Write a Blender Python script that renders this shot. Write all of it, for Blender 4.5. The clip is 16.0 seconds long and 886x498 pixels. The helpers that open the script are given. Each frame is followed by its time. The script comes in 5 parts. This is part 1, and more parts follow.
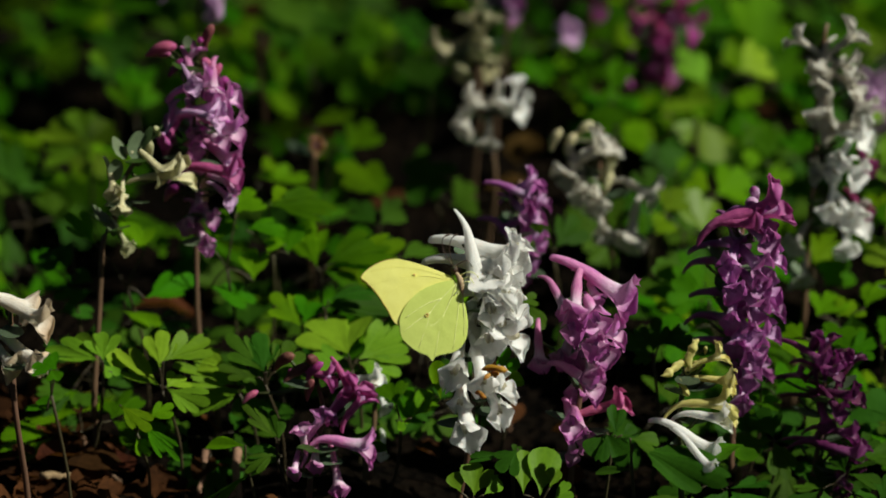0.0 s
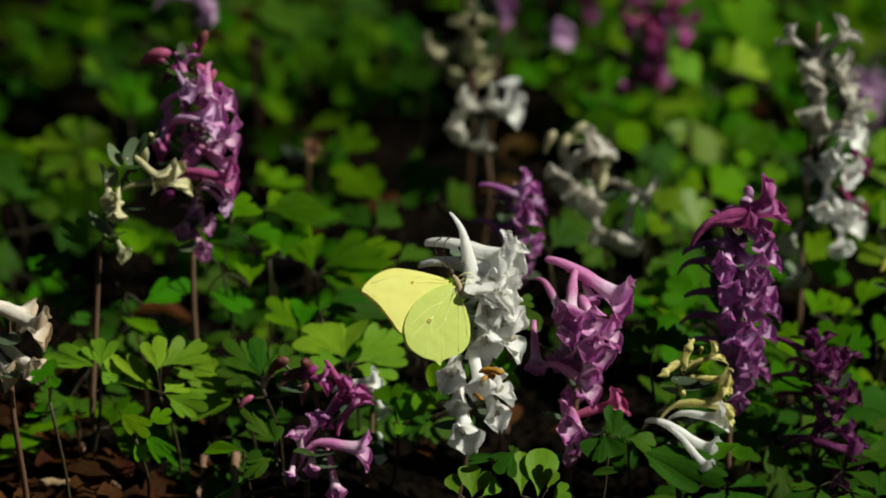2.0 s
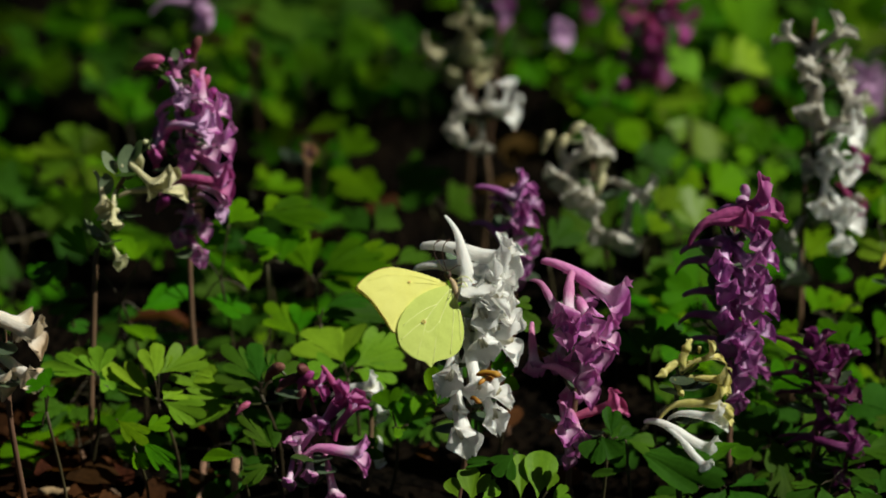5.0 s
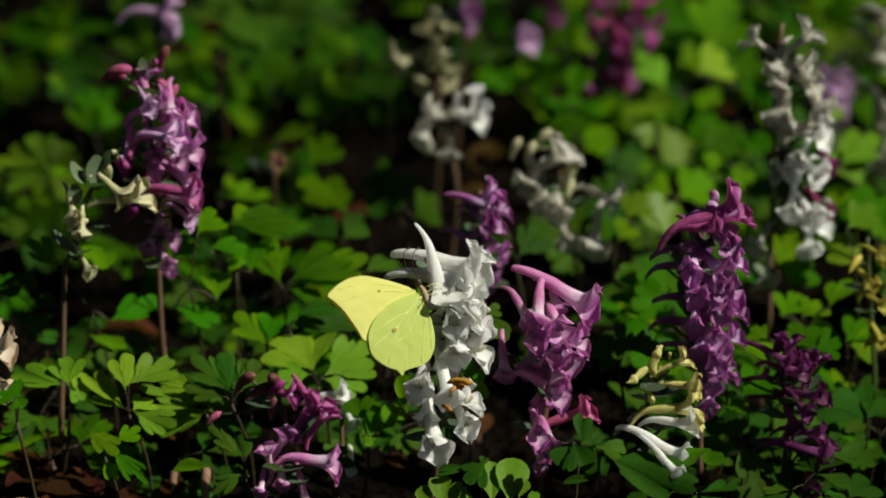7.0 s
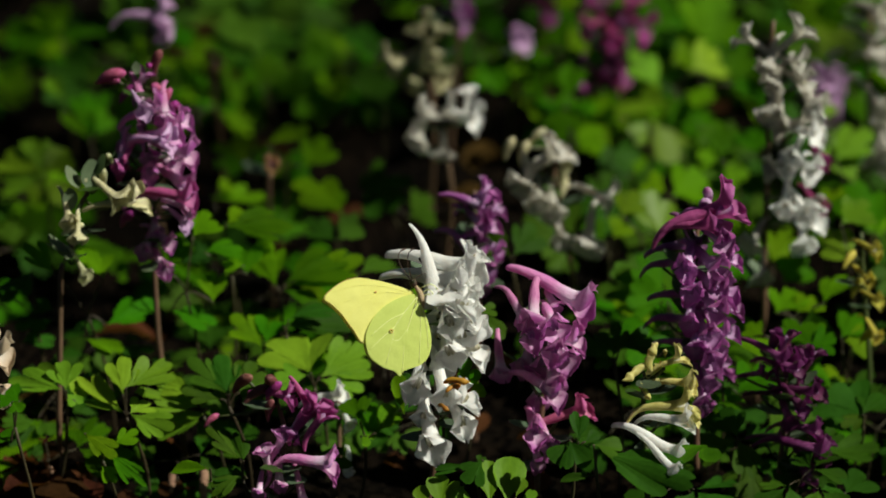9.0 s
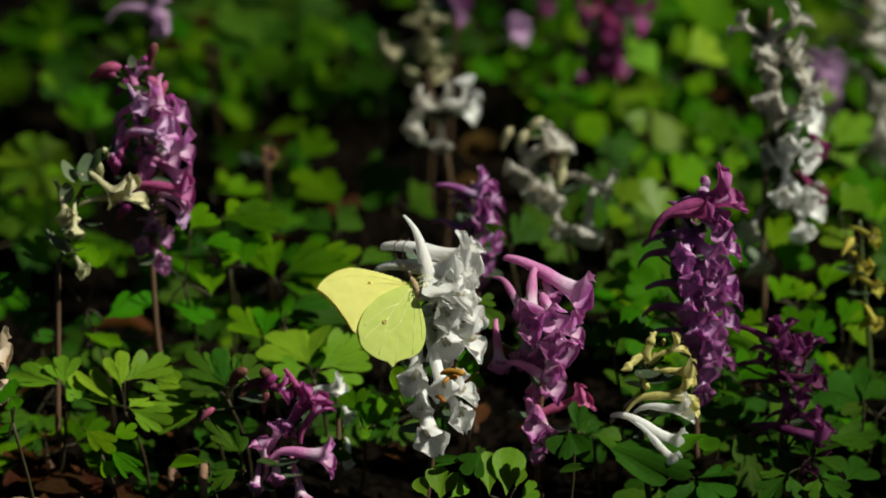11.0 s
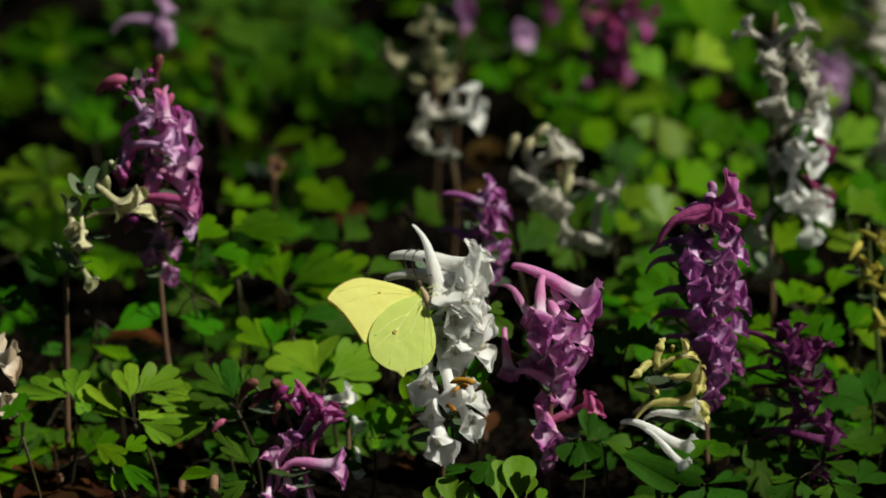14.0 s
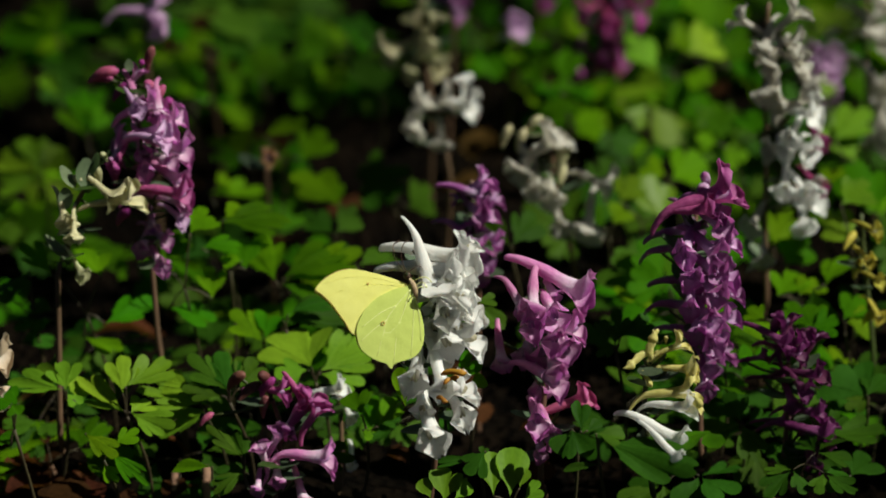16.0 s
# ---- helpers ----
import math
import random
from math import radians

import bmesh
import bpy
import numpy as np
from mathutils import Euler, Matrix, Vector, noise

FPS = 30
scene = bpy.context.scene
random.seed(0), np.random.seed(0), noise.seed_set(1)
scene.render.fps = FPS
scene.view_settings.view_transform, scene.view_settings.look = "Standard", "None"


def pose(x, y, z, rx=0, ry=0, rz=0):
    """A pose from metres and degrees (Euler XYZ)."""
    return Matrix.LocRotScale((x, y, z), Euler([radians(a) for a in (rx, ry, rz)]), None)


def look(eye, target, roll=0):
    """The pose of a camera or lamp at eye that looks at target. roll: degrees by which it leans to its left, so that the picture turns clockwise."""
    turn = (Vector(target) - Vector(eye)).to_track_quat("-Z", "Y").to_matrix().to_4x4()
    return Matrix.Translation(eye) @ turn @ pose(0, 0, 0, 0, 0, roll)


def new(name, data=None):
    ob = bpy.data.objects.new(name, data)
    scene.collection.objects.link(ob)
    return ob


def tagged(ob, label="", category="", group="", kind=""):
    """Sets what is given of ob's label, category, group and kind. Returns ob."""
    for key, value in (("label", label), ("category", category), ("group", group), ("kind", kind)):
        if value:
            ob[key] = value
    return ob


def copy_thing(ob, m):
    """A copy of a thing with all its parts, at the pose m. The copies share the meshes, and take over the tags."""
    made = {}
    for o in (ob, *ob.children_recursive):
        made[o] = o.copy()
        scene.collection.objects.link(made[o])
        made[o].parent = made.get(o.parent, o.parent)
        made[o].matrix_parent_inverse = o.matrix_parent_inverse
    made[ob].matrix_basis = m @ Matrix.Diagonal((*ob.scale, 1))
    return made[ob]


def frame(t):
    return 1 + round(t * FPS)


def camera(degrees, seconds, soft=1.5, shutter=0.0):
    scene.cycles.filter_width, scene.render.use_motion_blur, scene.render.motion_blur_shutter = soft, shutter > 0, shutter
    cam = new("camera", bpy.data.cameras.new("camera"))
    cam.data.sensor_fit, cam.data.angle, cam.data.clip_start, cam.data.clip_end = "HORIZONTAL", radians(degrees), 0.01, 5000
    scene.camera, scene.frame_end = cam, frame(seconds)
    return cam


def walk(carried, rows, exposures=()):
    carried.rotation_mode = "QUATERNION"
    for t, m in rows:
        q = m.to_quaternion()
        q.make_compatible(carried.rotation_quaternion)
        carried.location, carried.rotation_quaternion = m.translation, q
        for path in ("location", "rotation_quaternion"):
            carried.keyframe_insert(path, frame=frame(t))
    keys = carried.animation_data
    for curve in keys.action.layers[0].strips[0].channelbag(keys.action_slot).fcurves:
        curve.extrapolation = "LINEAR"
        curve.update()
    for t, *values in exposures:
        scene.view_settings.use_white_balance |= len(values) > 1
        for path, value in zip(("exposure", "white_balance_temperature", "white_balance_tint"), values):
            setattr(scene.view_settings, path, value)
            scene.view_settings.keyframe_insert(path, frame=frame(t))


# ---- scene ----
from math import sin, cos, pi

# ---- camera ----
cam = camera(10.30, 16.0, soft=1.8)
cam.data.dof.use_dof = True
cam.data.dof.focus_distance = 1.495
cam.data.dof.aperture_fstop = 9.0
walk(cam, [
    (0.0, pose(-0.00747, -1.39262, 0.65491, 68.0306, -1.6834, 0.8602)),
    (0.5, pose(-0.00948, -1.39487, 0.65719, 68.0293, -1.5529, 0.7058)),
    (1.0, pose(-0.00766, -1.39564, 0.65546, 68.0668, -1.3819, 0.6333)),
    (1.5, pose(-0.00839, -1.39399, 0.65841, 67.9044, -1.2945, 0.5860)),
    (2.0, pose(-0.00756, -1.39676, 0.65703, 68.0553, -1.1264, 0.5752)),
    (2.5, pose(-0.00850, -1.39442, 0.65631, 68.0811, -1.2607, 0.4552)),
    (3.0, pose(-0.01414, -1.39162, 0.65815, 67.9090, -1.3754, 0.2548)),
    (5.5, pose(0.00457, -1.39172, 0.65925, 67.9598, -0.0500, 0.5377)),
    (6.0, pose(0.00332, -1.39149, 0.65947, 67.9273, -0.0444, 0.3092)),
    (6.5, pose(0.00076, -1.39148, 0.65899, 67.9613, -0.0667, 0.1066)),
    (7.0, pose(0.00000, -1.39078, 0.66000, 68.0000, -0.0000, 0.0000)),
    (7.5, pose(0.00117, -1.39211, 0.66061, 68.0789, 0.1574, -0.0421)),
    (8.0, pose(0.00209, -1.39292, 0.66012, 68.0630, 0.2586, -0.1104)),
    (8.5, pose(0.00222, -1.39438, 0.66062, 68.0246, 0.4533, -0.1681)),
    (9.0, pose(0.00090, -1.39455, 0.66080, 68.0243, 0.5827, -0.2625)),
    (11.5, pose(0.00608, -1.39040, 0.66187, 67.8350, 1.2750, -0.3354)),
    (12.0, pose(0.00678, -1.38953, 0.66229, 67.8829, 1.4334, -0.3453)),
    (12.5, pose(0.00818, -1.39118, 0.66197, 67.9008, 1.6389, -0.3839)),
    (13.0, pose(0.00846, -1.39149, 0.66328, 67.9011, 1.7506, -0.3855)),
    (13.5, pose(0.00607, -1.39272, 0.66141, 67.9410, 1.7483, -0.4016)),
    (14.0, pose(0.00405, -1.39076, 0.66280, 67.8906, 1.7660, -0.5528)),
    (14.5, pose(0.00419, -1.38974, 0.66141, 67.8199, 1.6926, -0.4781)),
    (15.0, pose(0.00608, -1.38890, 0.66267, 67.7877, 1.8820, -0.5538)),
    (15.5, pose(0.00504, -1.38833, 0.66184, 67.7782, 1.8821, -0.5932)),
    (16.0, pose(0.00707, -1.38669, 0.66216, 67.7503, 1.8979, -0.5768)),
])

# ---- light: a high sun from the side, through bare spring woods ----
SUN = Vector((0.65, -0.20, 0.73)).normalized()
world = bpy.data.worlds.new("sky")
scene.world = world
world.use_nodes = True
wn = world.node_tree.nodes
sky = wn.new("ShaderNodeTexSky")
sky.sky_type = "NISHITA"
sky.sun_disc = False
sky.sun_elevation = math.asin(SUN.z)
sky.sun_rotation = math.atan2(SUN.x, SUN.y)
world.node_tree.links.new(sky.outputs[0], wn["Background"].inputs[0])
wn["Background"].inputs[1].default_value = 0.012
sun_data = bpy.data.lights.new("sun", "SUN")
sun_data.energy, sun_data.angle, sun_data.color = 5.0, radians(0.55), (0.985, 0.96, 0.825)
sun = new("sun", sun_data)
sun.matrix_world = look(SUN * 20, (0, 0, 0))
scene.view_settings.exposure = -0.03


# ---- materials ----
def link(nt, a, b):
    nt.links.new(a, b)


def organic(name, colour, dark, rough=0.5, through_colour=None, share=0.35, fine=900.0, coarse=90.0, bump=0.3, stretch=(1, 1, 1), spec=0.4, vary=0.25, own=False, tip=None, band=None, veins=0.0, soft=0.0):
    """A soft plant surface: two scales of mottling, fine relief, and light that shines through it."""
    m = bpy.data.materials.new(name)
    m.use_nodes = True
    nt = m.node_tree
    n = nt.nodes
    b = n["Principled BSDF"]
    out = n["Material Output"]
    tc = n.new("ShaderNodeTexCoord")
    mp = n.new("ShaderNodeMapping")
    mp.inputs["Scale"].default_value = stretch
    geo = n.new("ShaderNodeNewGeometry")
    link(nt, tc.outputs["Object"] if own else geo.outputs["Position"], mp.inputs["Vector"])
    n1 = n.new("ShaderNodeTexNoise")
    n1.inputs["Scale"].default_value = coarse
    n1.inputs["Detail"].default_value = 3
    n2 = n.new("ShaderNodeTexNoise")
    n2.inputs["Scale"].default_value = fine
    n2.inputs["Detail"].default_value = 4
    link(nt, mp.outputs[0], n1.inputs["Vector"])
    link(nt, mp.outputs[0], n2.inputs["Vector"])
    add = n.new("ShaderNodeMath")
    add.operation = "MULTIPLY_ADD"
    add.inputs[1].default_value = 0.4
    link(nt, n2.outputs["Fac"], add.inputs[0])
    half = n.new("ShaderNodeMath")
    half.operation = "MULTIPLY"
    half.inputs[1].default_value = 0.6
    link(nt, n1.outputs["Fac"], half.inputs[0])
    link(nt, half.outputs[0], add.inputs[2])
    ramp = n.new("ShaderNodeValToRGB")
    ramp.color_ramp.elements[0].position, ramp.color_ramp.elements[1].position = 0.32, 0.62
    ramp.color_ramp.elements[0].color = (*dark, 1)
    ramp.color_ramp.elements[1].color = (*colour, 1)
    link(nt, add.outputs[0], ramp.inputs[0])
    info = n.new("ShaderNodeObjectInfo")
    rnd = n.new("ShaderNodeMath")
    rnd.operation = "ADD"
    link(nt, info.outputs["Random"], rnd.inputs[0])
    link(nt, geo.outputs["Random Per Island"], rnd.inputs[1])
    fr = n.new("ShaderNodeMath")
    fr.operation = "FRACT"
    link(nt, rnd.outputs[0], fr.inputs[0])
    rng = n.new("ShaderNodeMapRange")
    rng.inputs["To Min"].default_value, rng.inputs["To Max"].default_value = 1 - vary, 1 + vary
    link(nt, fr.outputs[0], rng.inputs["Value"])
    hsv = n.new("ShaderNodeHueSaturation")
    link(nt, rng.outputs[0], hsv.inputs["Value"])
    hue = n.new("ShaderNodeMapRange")
    hue.inputs["To Min"].default_value, hue.inputs["To Max"].default_value = 0.5 - vary * 0.07, 0.5 + vary * 0.07
    link(nt, info.outputs["Random"], hue.inputs["Value"])
    link(nt, hue.outputs[0], hsv.inputs["Hue"])
    paint = ramp.outputs[0]
    height = add.outputs[0]
    if veins:
        sep = n.new("ShaderNodeSeparateXYZ")
        link(nt, tc.outputs["Object"], sep.inputs[0])
        chain = [("ARCTAN2", None), ("MULTIPLY", 15.0), ("SINE", None), ("ABSOLUTE", None), ("POWER", 0.22)]
        last = None
        for op, value in chain:
            q = n.new("ShaderNodeMath")
            q.operation = op
            if op == "ARCTAN2":
                link(nt, sep.outputs[1], q.inputs[0])
                link(nt, sep.outputs[0], q.inputs[1])
            else:
                link(nt, last, q.inputs[0])
            if value:
                q.inputs[1].default_value = value
            last = q.outputs[0]
        lines = n.new("ShaderNodeMix")
        lines.data_type = "RGBA"
        link(nt, last, lines.inputs[0])
        lines.inputs[6].default_value = (*[min(1, c * (1 + veins)) for c in colour], 1)
        link(nt, paint, lines.inputs[7])
        paint = lines.outputs[2]
        both = n.new("ShaderNodeMath")
        both.operation = "MULTIPLY_ADD"
        both.inputs[1].default_value = 0.07
        link(nt, last, both.inputs[0])
        link(nt, add.outputs[0], both.inputs[2])
        height = both.outputs[0]
    if tip:
        sep = n.new("ShaderNodeSeparateXYZ")
        link(nt, tc.outputs["Object"], sep.inputs[0])
        along = n.new("ShaderNodeMapRange")
        along.interpolation_type = "SMOOTHSTEP"
        along.inputs["From Min"].default_value, along.inputs["From Max"].default_value = 0.02, 0.24
        link(nt, sep.outputs[0], along.inputs["Value"])
        tipped = n.new("ShaderNodeMix")
        tipped.data_type = "RGBA"
        link(nt, along.outputs[0], tipped.inputs[0])
        link(nt, paint, tipped.inputs[6])
        tipped.inputs[7].default_value = (*tip, 1)
        paint = tipped.outputs[2]
        # paler petal near the mouth, strengthened to paint highlights into the colour
        if band:
            bell = n.new("ShaderNodeValToRGB")
            stops = bell.color_ramp.elements
            stops[0].position, stops[0].color = 0.30, (0, 0, 0, 1)
            stops[1].position, stops[1].color = 0.90, (0, 0, 0, 1)
            peak = stops.new(0.62)
            peak.color = (1.9, 1.9, 1.9, 1)
            scale = n.new("ShaderNodeMapRange")
            scale.inputs["From Min"].default_value, scale.inputs["From Max"].default_value = -0.6, 0.35
            link(nt, sep.outputs[0], scale.inputs["Value"])
            link(nt, scale.outputs[0], bell.inputs[0])
            patchy = n.new("ShaderNodeMath")
            patchy.operation = "MULTIPLY"
            link(nt, bell.outputs[0], patchy.inputs[0])
            link(nt, n1.outputs["Fac"], patchy.inputs[1])
            pale = n.new("ShaderNodeMix")
            pale.data_type = "RGBA"
            link(nt, patchy.outputs[0], pale.inputs[0])
            link(nt, paint, pale.inputs[6])
            pale.inputs[7].default_value = (*band, 1)
            paint = pale.outputs[2]
        link(nt, paint, hsv.inputs["Color"])
    else:
        link(nt, paint, hsv.inputs["Color"])
    link(nt, hsv.outputs[0], b.inputs["Base Color"])
    b.inputs["Roughness"].default_value = rough
    b.inputs["Specular IOR Level"].default_value = spec
    if soft:
        b.inputs["Subsurface Weight"].default_value = soft
        b.inputs["Subsurface Radius"].default_value = (1.0, 0.9, 0.85)
        b.inputs["Subsurface Scale"].default_value = 0.0022
    bp = n.new("ShaderNodeBump")
    bp.inputs["Strength"].default_value = bump
    bp.inputs["Distance"].default_value = 0.03 if own and fine < 100 else 0.0006
    link(nt, height, bp.inputs["Height"])
    link(nt, bp.outputs[0], b.inputs["Normal"])
    if through_colour:
        tr = n.new("ShaderNodeBsdfTranslucent")
        mixc = n.new("ShaderNodeMix")
        mixc.data_type, mixc.blend_type = "RGBA", "MULTIPLY"
        mixc.inputs[0].default_value = 0.5
        mixc.inputs[6].default_value = (*through_colour, 1)
        link(nt, rng.outputs[0], mixc.inputs[7])
        link(nt, mixc.outputs[2], tr.inputs["Color"])
        link(nt, bp.outputs[0], tr.inputs["Normal"])
        mix = n.new("ShaderNodeMixShader")
        mix.inputs[0].default_value = share
        link(nt, b.outputs[0], mix.inputs[1])
        link(nt, tr.outputs[0], mix.inputs[2])
        link(nt, mix.outputs[0], out.inputs["Surface"])
    return m


def petal(name, colour, dark, glow, vary, tip=None, band=None, share=0.28, soft=0.25):
    """A petal, streaked along its length in its own space, one unit long."""
    return organic(name, colour, dark, 0.48, glow, share, fine=38, coarse=9, bump=0.14, spec=0.32, stretch=(0.35, 1, 1), vary=vary, own=True, tip=tip, band=band, soft=soft)


M = {
    "white": petal("white_petal", (0.93, 0.93, 0.91), (0.87, 0.88, 0.85), (0.97, 0.97, 0.94), 0.03, share=0.34, soft=0.4),
    # greyer copy of white: the shade on the flowers behind is put into it
    "dulled": petal("shade_painted_white_petal", (0.68, 0.66, 0.60), (0.46, 0.44, 0.38), (0.60, 0.57, 0.48), 0.16, share=0.42, soft=0.5),
    "purple": petal("purple_petal", (0.76, 0.31, 0.57), (0.52, 0.17, 0.41), (0.76, 0.27, 0.60), 0.2, (0.42, 0.10, 0.36), (0.86, 0.70, 0.84)),
    "violet": petal("violet_petal", (0.46, 0.16, 0.42), (0.27, 0.075, 0.26), (0.50, 0.13, 0.44), 0.25, (0.33, 0.07, 0.27), (0.76, 0.56, 0.80)),
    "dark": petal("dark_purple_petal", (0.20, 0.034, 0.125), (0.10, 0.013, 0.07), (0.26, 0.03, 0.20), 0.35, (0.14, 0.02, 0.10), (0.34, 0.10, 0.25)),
    "magenta": petal("magenta_petal", (0.42, 0.06, 0.20), (0.20, 0.03, 0.13), (0.5, 0.06, 0.25), 0.4, (0.30, 0.04, 0.20)),
    "russet": petal("russet_bud", (0.30, 0.11, 0.10), (0.13, 0.045, 0.04), (0.3, 0.1, 0.08), 0.3),
    "pink": petal("reddish_pink_petal", (0.58, 0.13, 0.34), (0.36, 0.06, 0.22), (0.6, 0.1, 0.35), 0.1, (0.40, 0.09, 0.30)),
    "rosy": petal("rosy_petal", (0.62, 0.17, 0.29), (0.42, 0.08, 0.20), (0.60, 0.12, 0.28), 0.1, (0.50, 0.10, 0.28)),
    "lilac": petal("lilac_petal", (0.70, 0.47, 0.70), (0.56, 0.32, 0.58), (0.65, 0.40, 0.65), 0.15),
    "cream": petal("cream_petal", (0.78, 0.71, 0.28), (0.55, 0.50, 0.13), (0.75, 0.72, 0.32), 0.1),
    "faded": petal("faded_petal", (0.64, 0.62, 0.37), (0.38, 0.37, 0.19), (0.45, 0.45, 0.25), 0.3),
    "browned": petal("browning_white_petal", (0.80, 0.77, 0.70), (0.72, 0.66, 0.56), (0.7, 0.6, 0.45), 0.08, (0.66, 0.52, 0.36)),
    "tan": petal("withered_tan_petal", (0.50, 0.30, 0.16), (0.34, 0.17, 0.08), (0.4, 0.2, 0.08), 0.2),
    "yellow": petal("yellow_petal", (0.62, 0.55, 0.08), (0.40, 0.38, 0.07), (0.6, 0.5, 0.05), 0.2),
    "throat": petal("pale_lilac_throat", (0.74, 0.56, 0.76), (0.52, 0.30, 0.54), (0.5, 0.3, 0.5), 0.15, (0.30, 0.10, 0.32)),
    "ivory": petal("ivory_throat", (0.85, 0.84, 0.77), (0.72, 0.70, 0.58), (0.8, 0.8, 0.6), 0.1, (0.30, 0.25, 0.13)),
    "bract": organic("green_bract", (0.12, 0.17, 0.10), (0.06, 0.09, 0.05), 0.55, (0.12, 0.25, 0.05), 0.3, vary=0.35),
    "greybract": organic("greyish_green_bract", (0.17, 0.23, 0.13), (0.09, 0.13, 0.06), 0.55, (0.15, 0.26, 0.08), 0.25, vary=0.2),
    "stem": organic("brownish_stem", (0.16, 0.09, 0.055), (0.09, 0.055, 0.03), 0.5, stretch=(1, 1, 0.2), vary=0.2),
    "greenstem": organic("green_stem", (0.060, 0.085, 0.018), (0.040, 0.042, 0.014), 0.5, stretch=(1, 1, 0.2), vary=0.2),
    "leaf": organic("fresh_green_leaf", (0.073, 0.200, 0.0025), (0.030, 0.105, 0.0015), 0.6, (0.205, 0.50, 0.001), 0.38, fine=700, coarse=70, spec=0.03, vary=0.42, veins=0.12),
    # lighter copy of the leaf green: the sunlight is put into the colour
    "front": organic("sun_painted_leaf", (0.150, 0.288, 0.014), (0.092, 0.196, 0.008), 0.5, (0.190, 0.340, 0.010), 0.26, fine=700, coarse=70, spec=0.10, vary=0.25, veins=0.15),
    # paler leaf copy: the sheen of sunlit leaves is painted into the green
    "pale": organic("sheen_painted_leaf", (0.105, 0.205, 0.006), (0.066, 0.138, 0.004), 0.45, (0.170, 0.340, 0.006), 0.3, fine=700, coarse=70, spec=0.2, vary=0.2, veins=0.12),
    # darker leaf copy for dim places: the shade is put into the colour
    "dimmed": organic("shade_painted_leaf", (0.036, 0.100, 0.006), (0.019, 0.058, 0.003), 0.58, (0.075, 0.20, 0.003), 0.28, fine=700, coarse=70, spec=0.06, vary=0.3, veins=0.05),
    "cover": organic("undergrowth_leaf", (0.046, 0.120, 0.0022), (0.020, 0.062, 0.0012), 0.55, (0.12, 0.29, 0.002), 0.32, fine=700, coarse=70, spec=0.05, vary=0.45),
    "petiole": organic("brownish_leaf_stalk", (0.050, 0.042, 0.016), (0.030, 0.022, 0.010), 0.6, stretch=(1, 1, 0.2), vary=0.3),
    "litter": organic("dead_leaf", (0.066, 0.028, 0.009), (0.014, 0.007, 0.003), 0.85, (0.20, 0.08, 0.015), 0.2, fine=600, coarse=60, spec=0.04, vary=0.45),
    "bark": organic("twig_bark", (0.25, 0.16, 0.095), (0.11, 0.068, 0.04), 0.8, fine=900, coarse=120, bump=0.8, spec=0.2, vary=0.3),
    "forewing": organic("yellow_wing", (0.885, 0.88, 0.27), (0.83, 0.82, 0.22), 0.6, (0.95, 0.90, 0.22), 0.14, fine=1500, coarse=120, bump=0.12, spec=0.15, vary=0.04, own=True),
    "hindwing": organic("greenish_yellow_wing", (0.60, 0.71, 0.18), (0.53, 0.64, 0.145), 0.6, (0.78, 0.84, 0.17), 0.14, fine=1500, coarse=140, bump=0.15, spec=0.15, vary=0.04, own=True),
    "vein": organic("pale_wing_vein", (0.81, 0.86, 0.40), (0.76, 0.81, 0.33), 0.6, vary=0.05),
    "rim": organic("brown_wing_edge", (0.42, 0.25, 0.06), (0.25, 0.14, 0.04), 0.6, vary=0.1),
    "spot": organic("orange_wing_spot", (0.70, 0.43, 0.12), (0.60, 0.34, 0.09), 0.6, vary=0.05),
    "fur": organic("silky_body_hair", (0.50, 0.38, 0.24), (0.26, 0.15, 0.08), 0.7, fine=3000, coarse=500, bump=1.0, spec=0.2, vary=0.1),
    "dun": organic("reddish_antenna", (0.06, 0.03, 0.018), (0.03, 0.016, 0.010), 0.5, vary=0.1),
    "eye": organic("dark_insect_eye", (0.035, 0.045, 0.02), (0.02, 0.02, 0.01), 0.15, spec=0.6, vary=0.05),
    "wither": organic("withered_orange_petal", (0.66, 0.36, 0.04), (0.40, 0.15, 0.02), 0.5, (0.5, 0.2, 0.02), 0.3, vary=0.1),
}


def soil_material():
    m = bpy.data.materials.new("woodland_soil")
    m.use_nodes = True
    nt = m.node_tree
    n = nt.nodes
    b = n["Principled BSDF"]
    geo = n.new("ShaderNodeNewGeometry")
    n1 = n.new("ShaderNodeTexNoise")
    n1.inputs["Scale"].default_value, n1.inputs["Detail"].default_value = 35, 8
    n2 = n.new("ShaderNodeTexVoronoi")
    n2.inputs["Scale"].default_value = 220
    link(nt, geo.outputs["Position"], n1.inputs["Vector"])
    link(nt, geo.outputs["Position"], n2.inputs["Vector"])
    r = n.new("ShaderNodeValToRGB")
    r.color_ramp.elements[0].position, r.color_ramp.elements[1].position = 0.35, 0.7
    # darker than real humus: shade under the leaves is put into the colour
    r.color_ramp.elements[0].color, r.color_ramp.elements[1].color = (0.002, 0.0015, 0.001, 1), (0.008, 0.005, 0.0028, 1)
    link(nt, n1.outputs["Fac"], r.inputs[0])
    link(nt, r.outputs[0], b.inputs["Base Color"])
    b.inputs["Roughness"].default_value = 0.95
    b.inputs["Specular IOR Level"].default_value = 0.03
    bp = n.new("ShaderNodeBump")
    bp.inputs["Distance"].default_value = 0.004
    link(nt, n2.outputs["Distance"], bp.inputs["Height"])
    link(nt, bp.outputs[0], b.inputs["Normal"])
    return m


